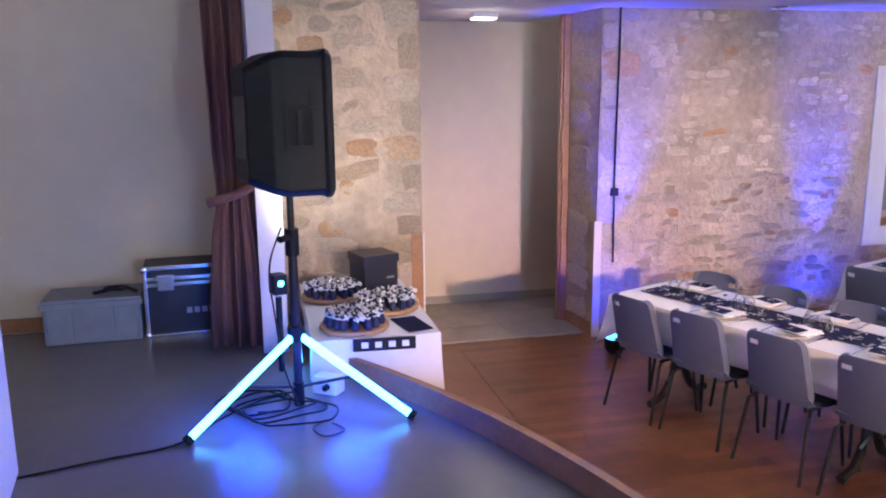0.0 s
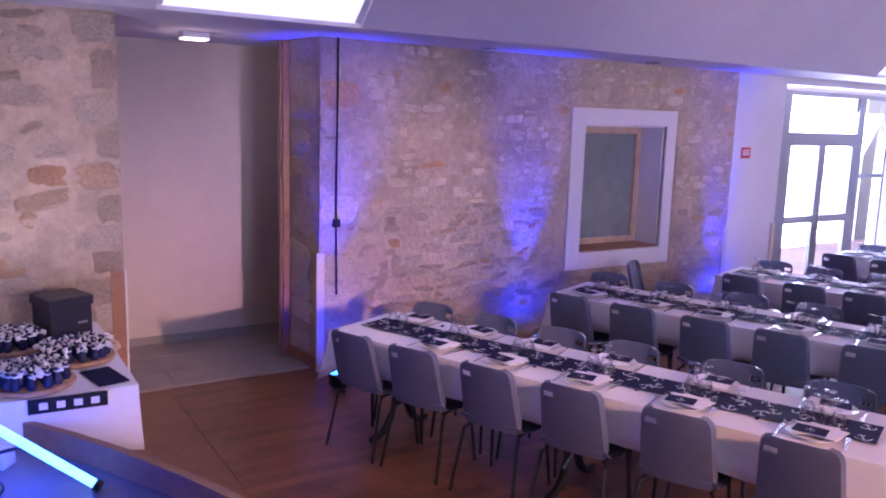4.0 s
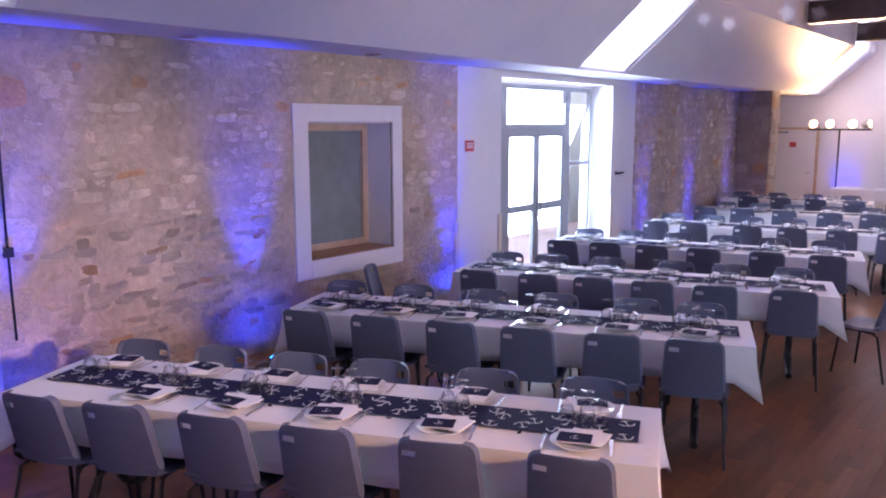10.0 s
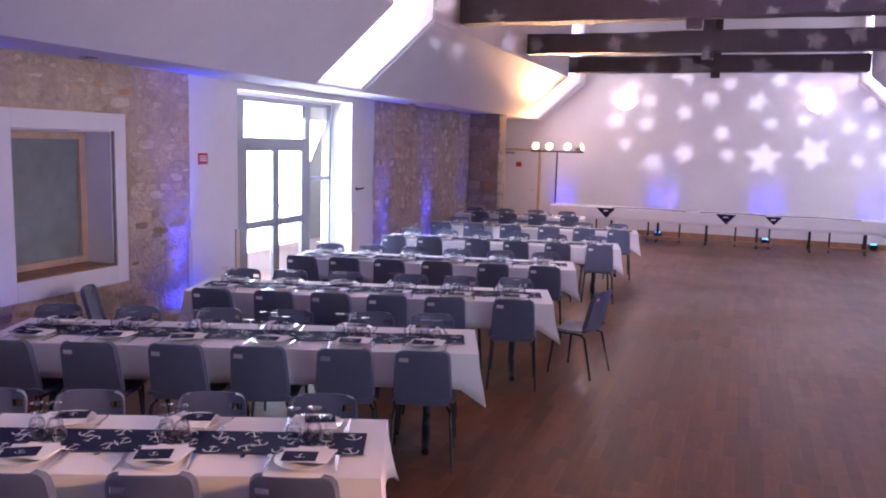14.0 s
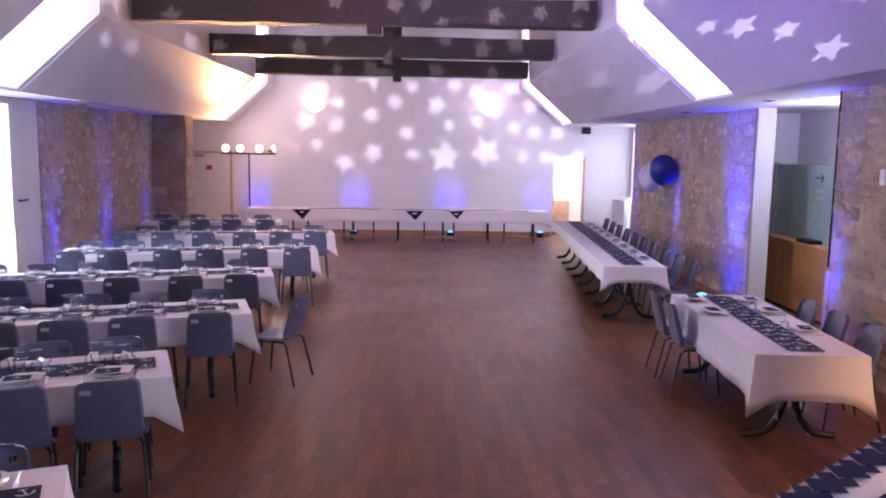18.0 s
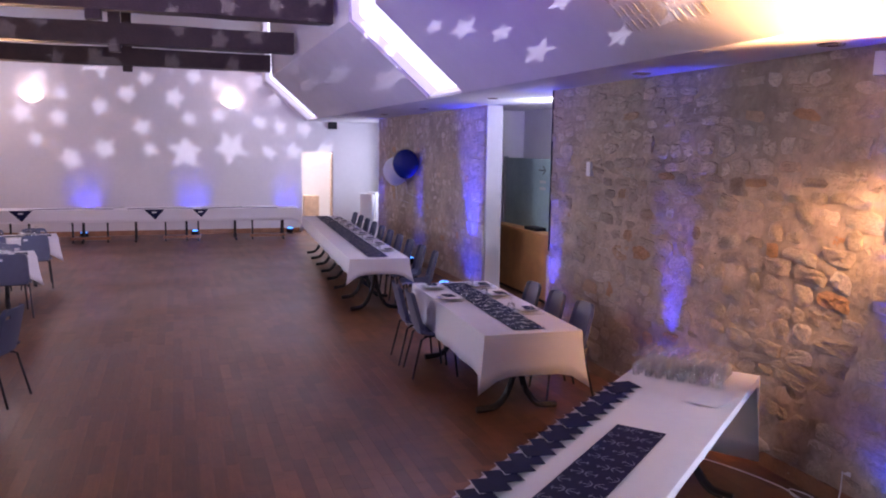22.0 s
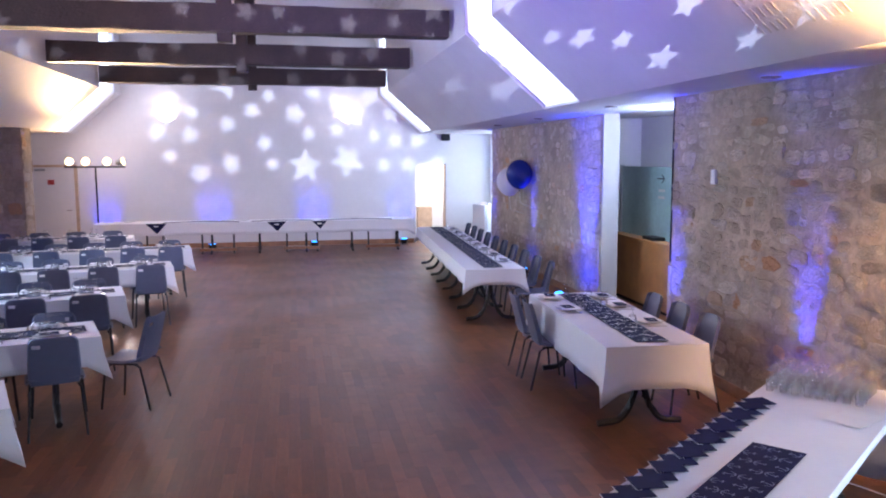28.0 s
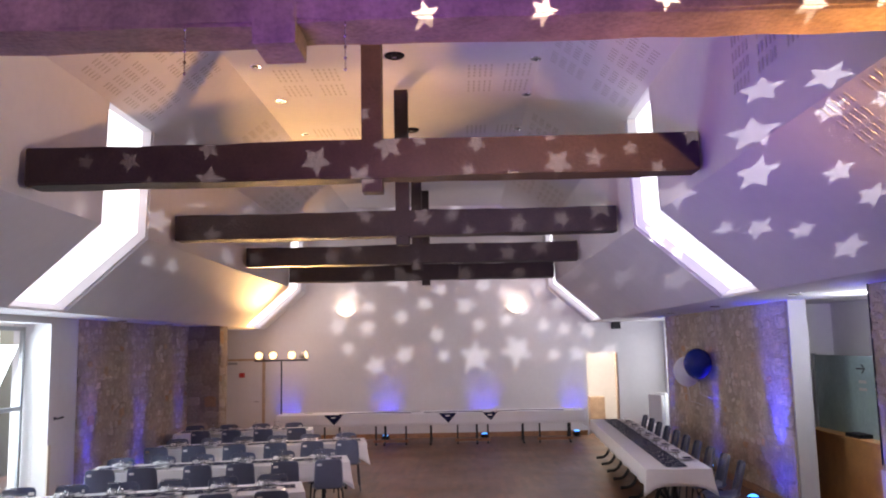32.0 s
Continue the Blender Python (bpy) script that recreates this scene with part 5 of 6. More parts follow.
# ---- stage right: lamp stand, extinguisher, sockets ----


def par_can(parent, x, y, z, yaw, tilt, size=0.1):
    m = pose(x, y, z, 0, 0, yaw) @ pose(0, 0, 0, tilt, 0, 0)
    c = part("lamp_can", lathe(bmesh.new(), [(size * 0.25, -size * 1.3), (size * 0.55, -size * 1.2), (size * 0.8, -size * 0.4), (size, 0.5 * size), (size * 0.96, 0.5 * size), (size * 0.7, -size * 0.2)], 18, m @ pose(0, 0, 0, -90, 0, 0)), ALU, parent, "dull metal lamp housing", smooth=True)
    part("lens", lathe(bmesh.new(), [(0.001, size * 0.34), (size * 0.5, size * 0.36), (size * 0.93, size * 0.4)], 18, m @ pose(0, 0, 0, -90, 0, 0)), LAMP_GLOW, c)
    part("yoke", tube(bmesh.new(), [m @ Vector((-size * 1.02, 0, 0)), m @ Vector((-size * 1.05, -size * 0.4, -size * 1.0)), m @ Vector((0, -size * 0.5, -size * 1.35)), m @ Vector((size * 1.05, -size * 0.4, -size * 1.0)), m @ Vector((size * 1.02, 0, 0))], size * 0.07, 6), BLACK_STEEL, c)


ls = thing("lamp_stand", pose(3.91, 3.0, 0), "black lighting stand with warm lit lamps", "light stand", "light stands")
part("pole", tube(bmesh.new(), [(0, 0, 0.35), (0, 0, 1.2)], 0.02, 10), BLACK_STEEL, ls, smooth=True)
part("pole_top", tube(bmesh.new(), [(0, 0, 1.1), (0, 0, 2.1)], 0.015, 10), BLACK_STEEL, ls, smooth=True)
for z in (0.42, 0.82, 1.42):
    part("collar", tube(bmesh.new(), [(0, 0, z - 0.03), (0, 0, z + 0.03)], 0.03, 10), BLACK, ls)
    part("knob", tube(bmesh.new(), [(0.02, 0, z), (0.07, -0.02, z)], 0.016, 8), BLACK, ls)
for k in range(3):
    a = radians(100 + 120 * k)
    part("leg", tube(bmesh.new(), [(0.02 * math.cos(a), 0.02 * math.sin(a), 0.42), (0.36 * math.cos(a), 0.36 * math.sin(a), 0.012)], 0.012, 6), BLACK_STEEL, ls)
part("cross_bar", quad_box(bmesh.new(), (-0.16, -0.018, 2.0), (0.22, 0.018, 2.03), None, 0.004), BLACK_STEEL, ls)
par_can(ls, -0.18, 0.0, 2.18, 84, 20, 0.085)
par_can(ls, 0.08, -0.02, 2.21, 88, 20, 0.12)
cable("cable", [(3.90, 2.97, 2.0), (3.95, 2.95, 1.7), (3.91, 2.96, 1.3), (3.86, 2.97, 1.0), (3.92, 2.96, 0.5), (3.95, 2.9, 0.02)], 0.005, WHITE, "white cable running down the lamp stand")
ex = thing("fire_extinguisher", pose(4.22, 3.18, 0.32), "red fire extinguisher with a label on the wall", "extinguisher")
part("cylinder", lathe(bmesh.new(), [(0.001, 0), (0.07, 0.0), (0.078, 0.02), (0.078, 0.40), (0.06, 0.45), (0.025, 0.48), (0.022, 0.5), (0.001, 0.5)], 20), RED, ex, smooth=True)
part("label", lathe(bmesh.new(), [(0.0785, 0.12), (0.0795, 0.12), (0.0795, 0.33), (0.0785, 0.33)], 20), WHITE, ex, "white label band")
part("valve", quad_box(bmesh.new(), (-0.03, -0.03, 0.5), (0.03, 0.03, 0.54), None, 0.006), BLACK_STEEL, ex)
part("handle", quad_box(bmesh.new(), (-0.16, -0.015, 0.54), (0.03, 0.015, 0.56), None, 0.005), BLACK, ex)
part("hose", tube(bmesh.new(), [(-0.03, -0.03, 0.52), (-0.12, -0.05, 0.45), (-0.11, -0.06, 0.2), (-0.085, -0.05, 0.1)], 0.012, 8), BLACK, ex, smooth=True)
part("bracket", quad_box(bmesh.new(), (-0.03, 0.07, 0.3), (0.03, 0.098, 0.36)), BLACK_STEEL, ex)
sg = thing("extinguisher_sign", pose(4.18, 3.272, 1.75), "red sign with a white extinguisher symbol", "sign")
part("plate", quad_box(bmesh.new(), (-0.09, 0, -0.11), (0.09, 0.006, 0.11), None, 0.001), RED, sg)
bm = bmesh.new()
quad_box(bm, (-0.05, -0.003, -0.08), (-0.005, -0.0005, 0.04), None, 0.0)
quad_box(bm, (-0.038, -0.003, 0.042), (-0.017, -0.0005, 0.07))
part("symbol", bm, WHITE, sg, "white bottle shape")
for k in range(3):
    part("symbol", quad_box(bmesh.new(), (0.02, -0.003, -0.06 + 0.045 * k), (0.07, -0.0005, -0.035 + 0.045 * k)), WHITE, sg, "white bar")
al = thing("motion_sensor", pose(3.98, 3.78, 2.74), "small white sensor under the soffit", "sensor")
part("body", tube(bmesh.new(), [(-0.05, 0, -0.07), (-0.045, 0, 0.06)], 0.035, 12), WHITE, al, smooth=True)
part("bracket", quad_box(bmesh.new(), (-0.05, -0.015, 0.02), (0, 0.015, 0.05)), WHITE, al)
so = thing("wall_socket", pose(XR, 3.83, 0.27), "white wall socket above the skirting board", "socket")
part("plate", quad_box(bmesh.new(), (-0.012, -0.045, -0.045), (0, 0.045, 0.045), None, 0.004), WHITE, so)
cable("cable", [(3.95, 3.83, 0.25), (3.90, 3.8, 0.08), (3.85, 3.85, 0.02), (3.80, 4.05, 0.01), (3.86, 4.15, 0.01), (3.9, 4.0, 0.01), (3.8, 3.95, 0.015), (3.82, 4.2, 0.01), (3.7, 4.6, 0.01), (3.4, 5.2, 0.01)], 0.005, WHITE, "white cable looped on the floor by the wall")
st = thing("socket_strip", pose(3.83, 3.75, 0.002, 0, 0, 60), "white socket strip on the floor", "socket strip")
part("body", quad_box(bmesh.new(), (-0.1, -0.03, 0), (0.1, 0.03, 0.035), None, 0.006), WHITE, st)
dr = thing("white_door", pose(5.3, 3.172, 0), "white door of the stage passage", "door")
part("leaf", quad_box(bmesh.new(), (-0.45, -0.04, 0.01), (0.45, 0.0, 2.05), None, 0.004), PLASTER, dr)
part("latch_plate", quad_box(bmesh.new(), (-0.4, -0.05, 0.28), (-0.3, -0.041, 0.36), None, 0.003), WHITE, dr)

# far lamp stand
ls = thing("lamp_stand", pose(-4.55, 19.85, 0), "black lighting stand with a row of four warm lamps", "light stand", "light stands")
part("pole", tube(bmesh.new(), [(0, 0, 0.35), (0, 0, 2.05)], 0.02, 8), BLACK_STEEL, ls)
part("cross_bar", quad_box(bmesh.new(), (-0.68, -0.02, 2.03), (0.66, 0.02, 2.07), None, 0.004), BLACK_STEEL, ls)
for k in range(3):
    a = radians(90 + 120 * k)
    part("leg", tube(bmesh.new(), [(0, 0, 0.55), (0.4 * math.cos(a), 0.4 * math.sin(a), 0.01)], 0.012, 6), BLACK_STEEL, ls)
for x in (-0.55, -0.2, 0.27, 0.58):
    par_can(ls, x, -0.02, 2.17, 180 + (72 if x > 0.5 else 0), 10, 0.10)

# uplight fixtures
for x, y in UPLIGHTS:
    u = thing("uplight", pose(x, y, 0), "small black floor uplight with a lit blue lens", "uplight", "floor uplights")
    part("can", lathe(bmesh.new(), [(0.001, 0.03), (0.06, 0.03), (0.085, 0.06), (0.09, 0.15), (0.082, 0.155), (0.075, 0.14)], 16), BLACK, u, smooth=True)
    part("lens", lathe(bmesh.new(), [(0.001, 0.180), (0.04, 0.174), (0.068, 0.160), (0.078, 0.148)], 16), LED_FACE, u, "lit blue lens")
    part("yoke", tube(bmesh.new(), [(-0.1, 0, 0.1), (-0.1, 0, 0.01), (0.1, 0, 0.01), (0.1, 0, 0.1)], 0.008, 6), BLACK_STEEL, u)

# ---- star projector: a lamp behind a plate with star openings, aimed down the hall ----
PX, PY, PZ = 0.75, -1.35, 2.45
pj = thing("star_projector", look((PX, PY, PZ), (-0.6, 20.0, 4.1)), "black projector with a star-cut plate", "projector")
rng = random.Random(12)
bm = bmesh.new()
HOLES = []
RINGS = []
half_w, half_h, dist = 0.098, 0.062, 0.2
# star groups: count, u range, v range, radii
GROUPS = ((36, (-0.024, 0.040), (-0.021, 0.000), (0.0020, 0.0024, 0.0028, 0.0042)), (62, (-0.090, 0.088), (0.001, 0.029), (0.0018, 0.0021, 0.0024, 0.0034)),
          (14, (0.042, 0.094), (-0.004, 0.042), (0.0028, 0.0032, 0.0046)), (6, (-0.05, 0.06), (0.030, 0.046), (0.002, 0.0026)))
for count, us, vs, sizes in GROUPS:
    placed = 0
    for _ in range(3000):
        u, v, r = rng.uniform(*us), rng.uniform(*vs), rng.choice(sizes)
        if placed < count and all(math.hypot(u - a, v - b) > (r + c) * 1.12 for a, b, c in HOLES):
            HOLES.append((u, v, r))
            placed += 1
outer = [bm.verts.new((x, y, 0)) for x, y in ((-half_w, -half_h), (half_w, -half_h), (half_w, half_h), (-half_w, half_h))]
loops = [[bm.edges.new((outer[i], outer[(i + 1) % 4])) for i in range(4)]]
for u, v, r in HOLES:
    turn = rng.uniform(0, 6.28)
    ring = [bm.verts.new((u + (r if k % 2 == 0 else r * 0.48) * math.sin(turn + k * math.pi / 5), v + (r if k % 2 == 0 else r * 0.48) * math.cos(turn + k * math.pi / 5), 0)) for k in range(10)]
    RINGS.append([(p.co.x, p.co.y) for p in ring])
    loops.append([bm.edges.new((ring[k], ring[(k + 1) % 10])) for k in range(10)])
bmesh.ops.triangle_fill(bm, edges=[e for l in loops for e in l], use_beauty=True, use_dissolve=False)
bm.verts.index_update()
STAR = {4 + 10 * n + k: n for n in range(len(HOLES)) for k in range(10)}


def within(p, ring):
    """Whether a point lies inside a closed outline."""
    odd = False
    for (x0, y0), (x1, y1) in zip(ring, ring[1:] + ring[:1]):
        if (y0 > p.y) != (y1 > p.y) and p.x < (x1 - x0) * (p.y - y0) / (y1 - y0) + x0:
            odd = not odd
    return odd


gone = [f for f in bm.faces if all(v.index in STAR for v in f.verts) and len({STAR[v.index] for v in f.verts}) == 1 and within(f.calc_center_median(), RINGS[STAR[f.verts[0].index]])]
bmesh.ops.delete(bm, geom=gone, context="FACES_ONLY")
bmesh.ops.translate(bm, verts=bm.verts[:], vec=(0, 0, -dist))
part("star_plate", bm, BLACK_STEEL, pj, "metal plate with cut stars")
bm = bmesh.new()
for a, b in (((-half_w - 0.02, -half_h - 0.02, -dist - 0.002), (-half_w + 0.001, half_h + 0.02, 0.08)), ((half_w - 0.001, -half_h - 0.02, -dist - 0.002), (half_w + 0.02, half_h + 0.02, 0.08)), ((-half_w, -half_h - 0.02, -dist - 0.002), (half_w, -half_h + 0.001, 0.08)), ((-half_w, half_h - 0.001, -dist - 0.002), (half_w, half_h + 0.02, 0.08)), ((-half_w, -half_h, 0.06), (half_w, half_h, 0.08))):
    quad_box(bm, a, b)
part("housing", bm, BLACK, pj)
stand = thing("projector_stand", pose(PX, PY, STAGE), "black stand under the star projector", "stand")
part("pole", tube(bmesh.new(), [(0, 0, 0.02), (0, 0.0, PZ - STAGE - 0.085)], 0.02, 8), BLACK_STEEL, stand)
part("foot", lathe(bmesh.new(), [(0.001, 0), (0.2, 0.0), (0.2, 0.02), (0.001, 0.03)], 20), BLACK_STEEL, stand)
lamp("star_light", "SPOT", look((PX, PY, PZ), (-0.6, 20.0, 3.9)), 15000, (0.95, 0.97, 1.0), cone=(57, 1.0), radius=0.00006)

# ---- place settings ----


def anchor(bm, x, y, s, turn, z):
    """Small printed anchor: shank, stock, ring and curved arms."""
    m = pose(x, y, z, 0, 0, turn)
    quad_box(bm, (-0.03 * s, -0.5 * s, 0), (0.03 * s, 0.35 * s, 0.0006), m)
    quad_box(bm, (-0.22 * s, 0.2 * s, 0), (0.22 * s, 0.255 * s, 0.0006), m)
    for k in range(6):
        a0, a1 = math.pi * (1.08 + k * 0.14), math.pi * (1.08 + (k + 1) * 0.14)
        vs = [bm.verts.new(m @ Vector((r * s * math.cos(a), r * s * math.sin(a) - 0.05 * s, 0.0006))) for a, r in ((a0, 0.42), (a0, 0.5), (a1, 0.5), (a1, 0.42))]
        bm.faces.new(vs)


PRINT = material("white_print", (0.75, 0.75, 0.76), 0.7, grain=40, spread=0.05)
for ob in [o for o in scene.objects if o.name.split(".")[0] == "table_runner"]:
    l = ob.dimensions.x
    bm = bmesh.new()
    n = max(int(l / 0.15), 4)
    for i in range(n):
        for j in range(3):
            u = -l / 2 + 0.055 + (l - 0.11) * i / (n - 1) + (0.03 if j % 2 else -0.01)
            if abs(u) < l / 2 - 0.03:
                anchor(bm, u, -0.085 + 0.085 * j, 0.085, 180 * ((i + j) % 2) + 20 * ((i * 7 + j * 3) % 3 - 1), 0.7684)
    tagged(part("anchor_print", bm, PRINT, ob, "white printed anchors"), kind="stuff")

plate_me = mesh_of("plate", lathe(bmesh.new(), [(0.001, 0.004), (0.075, 0.004), (0.09, 0.010), (0.12, 0.018), (0.122, 0.021), (0.09, 0.014), (0.07, 0.008), (0.001, 0.008)], 24), CHINA, True)
bm = bmesh.new()
quad_box(bm, (-0.1, -0.07, 0), (0.1, 0.09, 0.006), pose(0, 0, 0, 0, 0, 8), 0.002)
quad_box(bm, (-0.07, -0.09, 0.006), (0.11, 0.07, 0.011), pose(0.01, 0.01, 0, 0, 0, -14), 0.002)
napkin_me = mesh_of("napkin", bm, CLOTH)
card_me = mesh_of("menu_card", quad_box(bmesh.new(), (-0.075, -0.05, 0), (0.075, 0.05, 0.004), None, 0.001), NAVY)
bm = bmesh.new()
anchor(bm, 0, 0.0, 0.045, 0, 0.0042)
mark_me = mesh_of("anchor_mark", bm, PRINT)
bm = bmesh.new()
quad_box(bm, (-0.006, -0.1, 0), (0.006, 0.0, 0.003), None, 0.001)
quad_box(bm, (-0.01, 0.0, 0), (0.008, 0.1, 0.002), None, 0.0008)
knife_me = mesh_of("knife", bm, CHROME)
bm = bmesh.new()
quad_box(bm, (-0.005, -0.1, 0), (0.005, 0.04, 0.003), None, 0.001)
for k in (-0.009, -0.003, 0.003, 0.009):
    quad_box(bm, (k - 0.0015, 0.05, 0.001), (k + 0.0015, 0.1, 0.003))
quad_box(bm, (-0.011, 0.035, 0.001), (0.011, 0.052, 0.003))
fork_me = mesh_of("fork", bm, CHROME)
cup = [(0.0310, 0.0000), (0.0360, 0.0252), (0.0370, 0.0462), (0.0280, 0.0714), (0.0060, 0.0840), (0.0045, 0.1260), (0.0060, 0.1411), (0.0330, 0.1445), (0.0340, 0.1470), (0.0010, 0.1478)]
inner = [(0.0290, 0.0000), (0.0340, 0.0252), (0.0350, 0.0462), (0.0260, 0.0689), (0.0010, 0.0790)]
glass_me = mesh_of("wine_glass", lathe(bmesh.new(), inner[::-1] + cup, 14), DRINK_GLASS, "all")


def lay(mesh, name, m, label, cat, group):
    ob = new(name, mesh)
    ob.matrix_world = m
    return tagged(ob, label, cat, group)


TOPZ = 0.7635


def setting(base, u, v, face, rng, glasses=2, glass_v=0.17):
    """Plate, napkin, card, cutlery and upturned glasses; face is +1 when the guest sits at negative v."""
    turn = rng.uniform(-6, 6) + (0 if face > 0 else 180)
    at = lambda a, b, z, t=0.0: base @ pose(u, v, TOPZ + z, 0, 0, turn) @ pose(a, b, 0, 0, 0, t)
    lay(plate_me, "dinner_plate", at(0, 0, 0), "white china dinner plate on the tablecloth", "plate", "dinner plates")
    lay(napkin_me, "napkin", at(0.015, 0.02, 0.021, rng.uniform(-8, 8)), "folded white napkin on a plate", "napkin", "white napkins")
    c = lay(card_me, "menu_card", at(-0.01, -0.01, 0.0325, rng.uniform(-10, 10)), "navy menu card with a white anchor", "card", "menu cards")
    k = new("anchor_mark", mark_me)
    k.parent = c
    lay(knife_me, "knife", at(0.15, -0.01, 0.002, rng.uniform(-6, 6)), "steel table knife beside a plate", "knife", "knives")
    lay(fork_me, "fork", at(-0.15, -0.01, 0.002, rng.uniform(-6, 6)), "steel table fork beside a plate", "fork", "forks")
    for g in range(glasses):
        lay(glass_me, "wine_glass", at(0.0 + 0.085 * g + rng.uniform(-0.01, 0.01), glass_v + rng.uniform(-0.012, 0.012), 0.0 + (0.006 if glass_v > 0.1 else 0)), "clear wine glass standing upside down", "glass", "upturned glasses")


rng = random.Random(7)
NEAR = [(-0.89, -0.39, 0.15, 0.72, 1.35), (-1.40, -0.84, -0.34, 0.25, 0.82, 1.33)]
FAR = [(-1.39, -0.85, -0.37, 0.15, 0.76, 1.36), (-1.38, -0.84, -0.30, 0.25, 0.80, 1.32)]
for n, (x, y, turn, l, near, far) in enumerate(ROWS):
    base = pose(x, y, 0, 0, 0, turn)
    k = 1 if near == 6 else 0.72
    us = NEAR[min(n, 1)] if near == 6 else NEAR[1][1:5]
    for u in us:
        setting(base, u * k, -0.22, 1, rng)
    for u in (FAR[min(n, 1)] if far == 6 else FAR[1][1:5]):
        setting(base, u * k, 0.23, -1, rng, 1 if n > 3 else 2)
    for k2 in range(9):
        u, v = -1.3 + 0.32 * k2, (-0.17 if k2 % 2 else 0.22)
        if abs(u) < l / 2 - 0.1 and n < 3:
            lay(card_me, "paper_boat", base @ pose(u + 0.14, v, TOPZ + 0.004, 12, 0, 40 * k2) @ Matrix.Diagonal((0.16, 0.2, 1, 1)), "tiny navy table confetti boat", "confetti", "table confetti")
base = pose(2.81, 7.02, 0, 0, 0, 87)
for u, v, f in ((0.89, 0.28, -1), (0.25, 0.28, -1), (0.86, -0.25, 1), (0.33, -0.25, 1), (-0.44, -0.25, 1)):
    setting(base, u, v, f, rng, 1, 0.15)
base = pose(2.76, 13.5, 0, 0, 0, 86.8)
for k in range(8):
    setting(base, -2.6 + 0.72 * k, -0.24, 1, rng, 1, 0.13)

# ---- buffet table ----
base = pose(2.05, 3.424, 0, 0, 0, 40)
nap_me = mesh_of("navy_napkin", quad_box(bmesh.new(), (-0.073, -0.073, 0), (0.073, 0.073, 0.003), None, 0.001), NAVY)
edge_me = mesh_of("white_edge", quad_box(bmesh.new(), (-0.074, 0.05, -0.0012), (0.075, 0.077, -0.0003), None, 0.0005), RIBBON)
for k in range(24):
    u = 1.05 - 0.118 * k
    nb = lay(nap_me, "navy_napkin", base @ pose(u, 0.285, 0.7675 + 0.0033 * (k % 2) + 0.0002 * k, 0, 1.2, 45 + rng.uniform(-5, 5)), "navy paper napkin overlapping the next in a row", "napkin", "napkin row")
    e = new("white_edge", edge_me)
    e.parent = nb
rb = part("table_runner", quad_box(bmesh.new(), (-1.5, -0.172, 0.7655), (0.345, 0.088, 0.7675)), NAVY)
rb.matrix_world = base
tagged(rb, "short navy runner printed with anchors on the serving table", "runner", "table runners")
bm = bmesh.new()
for i in range(17):
    for j in range(3):
        anchor(bm, -1.44 + 0.108 * i, -0.127 + 0.085 * j, 0.07, 180 * ((i + j) % 2) + 15 * (j - 1), 0.7678)
tagged(part("anchor_print", bm, material("grey_print", (0.16, 0.18, 0.26), 0.7, grain=40, spread=0.05), rb, "pale printed anchors"), kind="stuff")
sheet_ob = lay(mesh_of("paper_sheet", quad_box(bmesh.new(), (-0.105, -0.148, 0), (0.105, 0.148, 0.0012)), WHITE), "paper_sheet", base @ pose(1.075, -0.235, 0.767, 0, 0, 75), "white sheet of paper on the serving table", "paper", "")
tall = [(0.0220, 0.0000), (0.0260, 0.0360), (0.0240, 0.0648), (0.0060, 0.0828), (0.0045, 0.1152), (0.0060, 0.1282), (0.0280, 0.1310), (0.0280, 0.1332), (0.0010, 0.1339)]
tin = [(0.0200, 0.0000), (0.0240, 0.0360), (0.0220, 0.0634), (0.0010, 0.0756)]
# clear glass with diffuse white mixed in to imitate its sparkle
STEM_GLASS = thin_glass("sparkle_whitened_glass", (0.99, 0.99, 0.99))
sn, sl = STEM_GLASS.node_tree.nodes, STEM_GLASS.node_tree.links
sparkle_white, blend = sn.new("ShaderNodeBsdfDiffuse"), sn.new("ShaderNodeMixShader")
sparkle_white.inputs["Color"].default_value, blend.inputs[0].default_value = (0.85, 0.85, 0.86, 1), 0.16
sl.new(sn["Mix Shader"].outputs[0], blend.inputs[1])
sl.new(sparkle_white.outputs[0], blend.inputs[2])
sl.new(blend.outputs[0], sn["Material Output"].inputs["Surface"])
flute_me = mesh_of("stem_glass", lathe(bmesh.new(), tin[::-1] + tall, 12), STEM_GLASS, "all")
for i in range(6):
    for j in range(8):
        lay(flute_me, "stem_glass", base @ pose(1.34 + 0.07 * i + rng.uniform(-0.006, 0.006), -0.20 + 0.072 * j + rng.uniform(-0.006, 0.006), 0.7655), "clear stemmed glass set upside down on the serving table", "glass", "glasses on the serving table")

# ---- head table bunting ----
for x, w in ((-3.14, 0.46), (-0.44, 0.44), (0.56, 0.36)):
    b = thing("bunting_flag", pose(x, 19.085, 0.755), "navy triangle of bunting hanging over the table edge", "bunting", "bunting")
    bm = bmesh.new()
    prism(bm, [(-w / 2, 0.0), (w / 2, 0.0), (0.02, -w * 0.52)], -0.004, 0.004)
    part("flag", bm, NAVY, b)
    part("dots", quad_box(bmesh.new(), (-0.05, -0.006, -0.08), (0.05, -0.0045, -0.05)), PRINT, b)
for x0, x1 in ((-3.0, -1.3), (-1.0, 0.4), (0.6, 2.3)):
    cable("bunting_garland", [(x0, 19.1, 0.772), ((x0 + x1) / 2, 19.3, 0.772), (x1, 19.12, 0.772)], 0.008, NAVY, "navy cord of the bunting on the white table", "bunting")
for k in range(3):
    lay(plate_me, "dinner_plate", pose(-3.8 + 2.6 * k, 19.5, TOPZ), "white china dinner plate on the head table", "plate", "dinner plates")

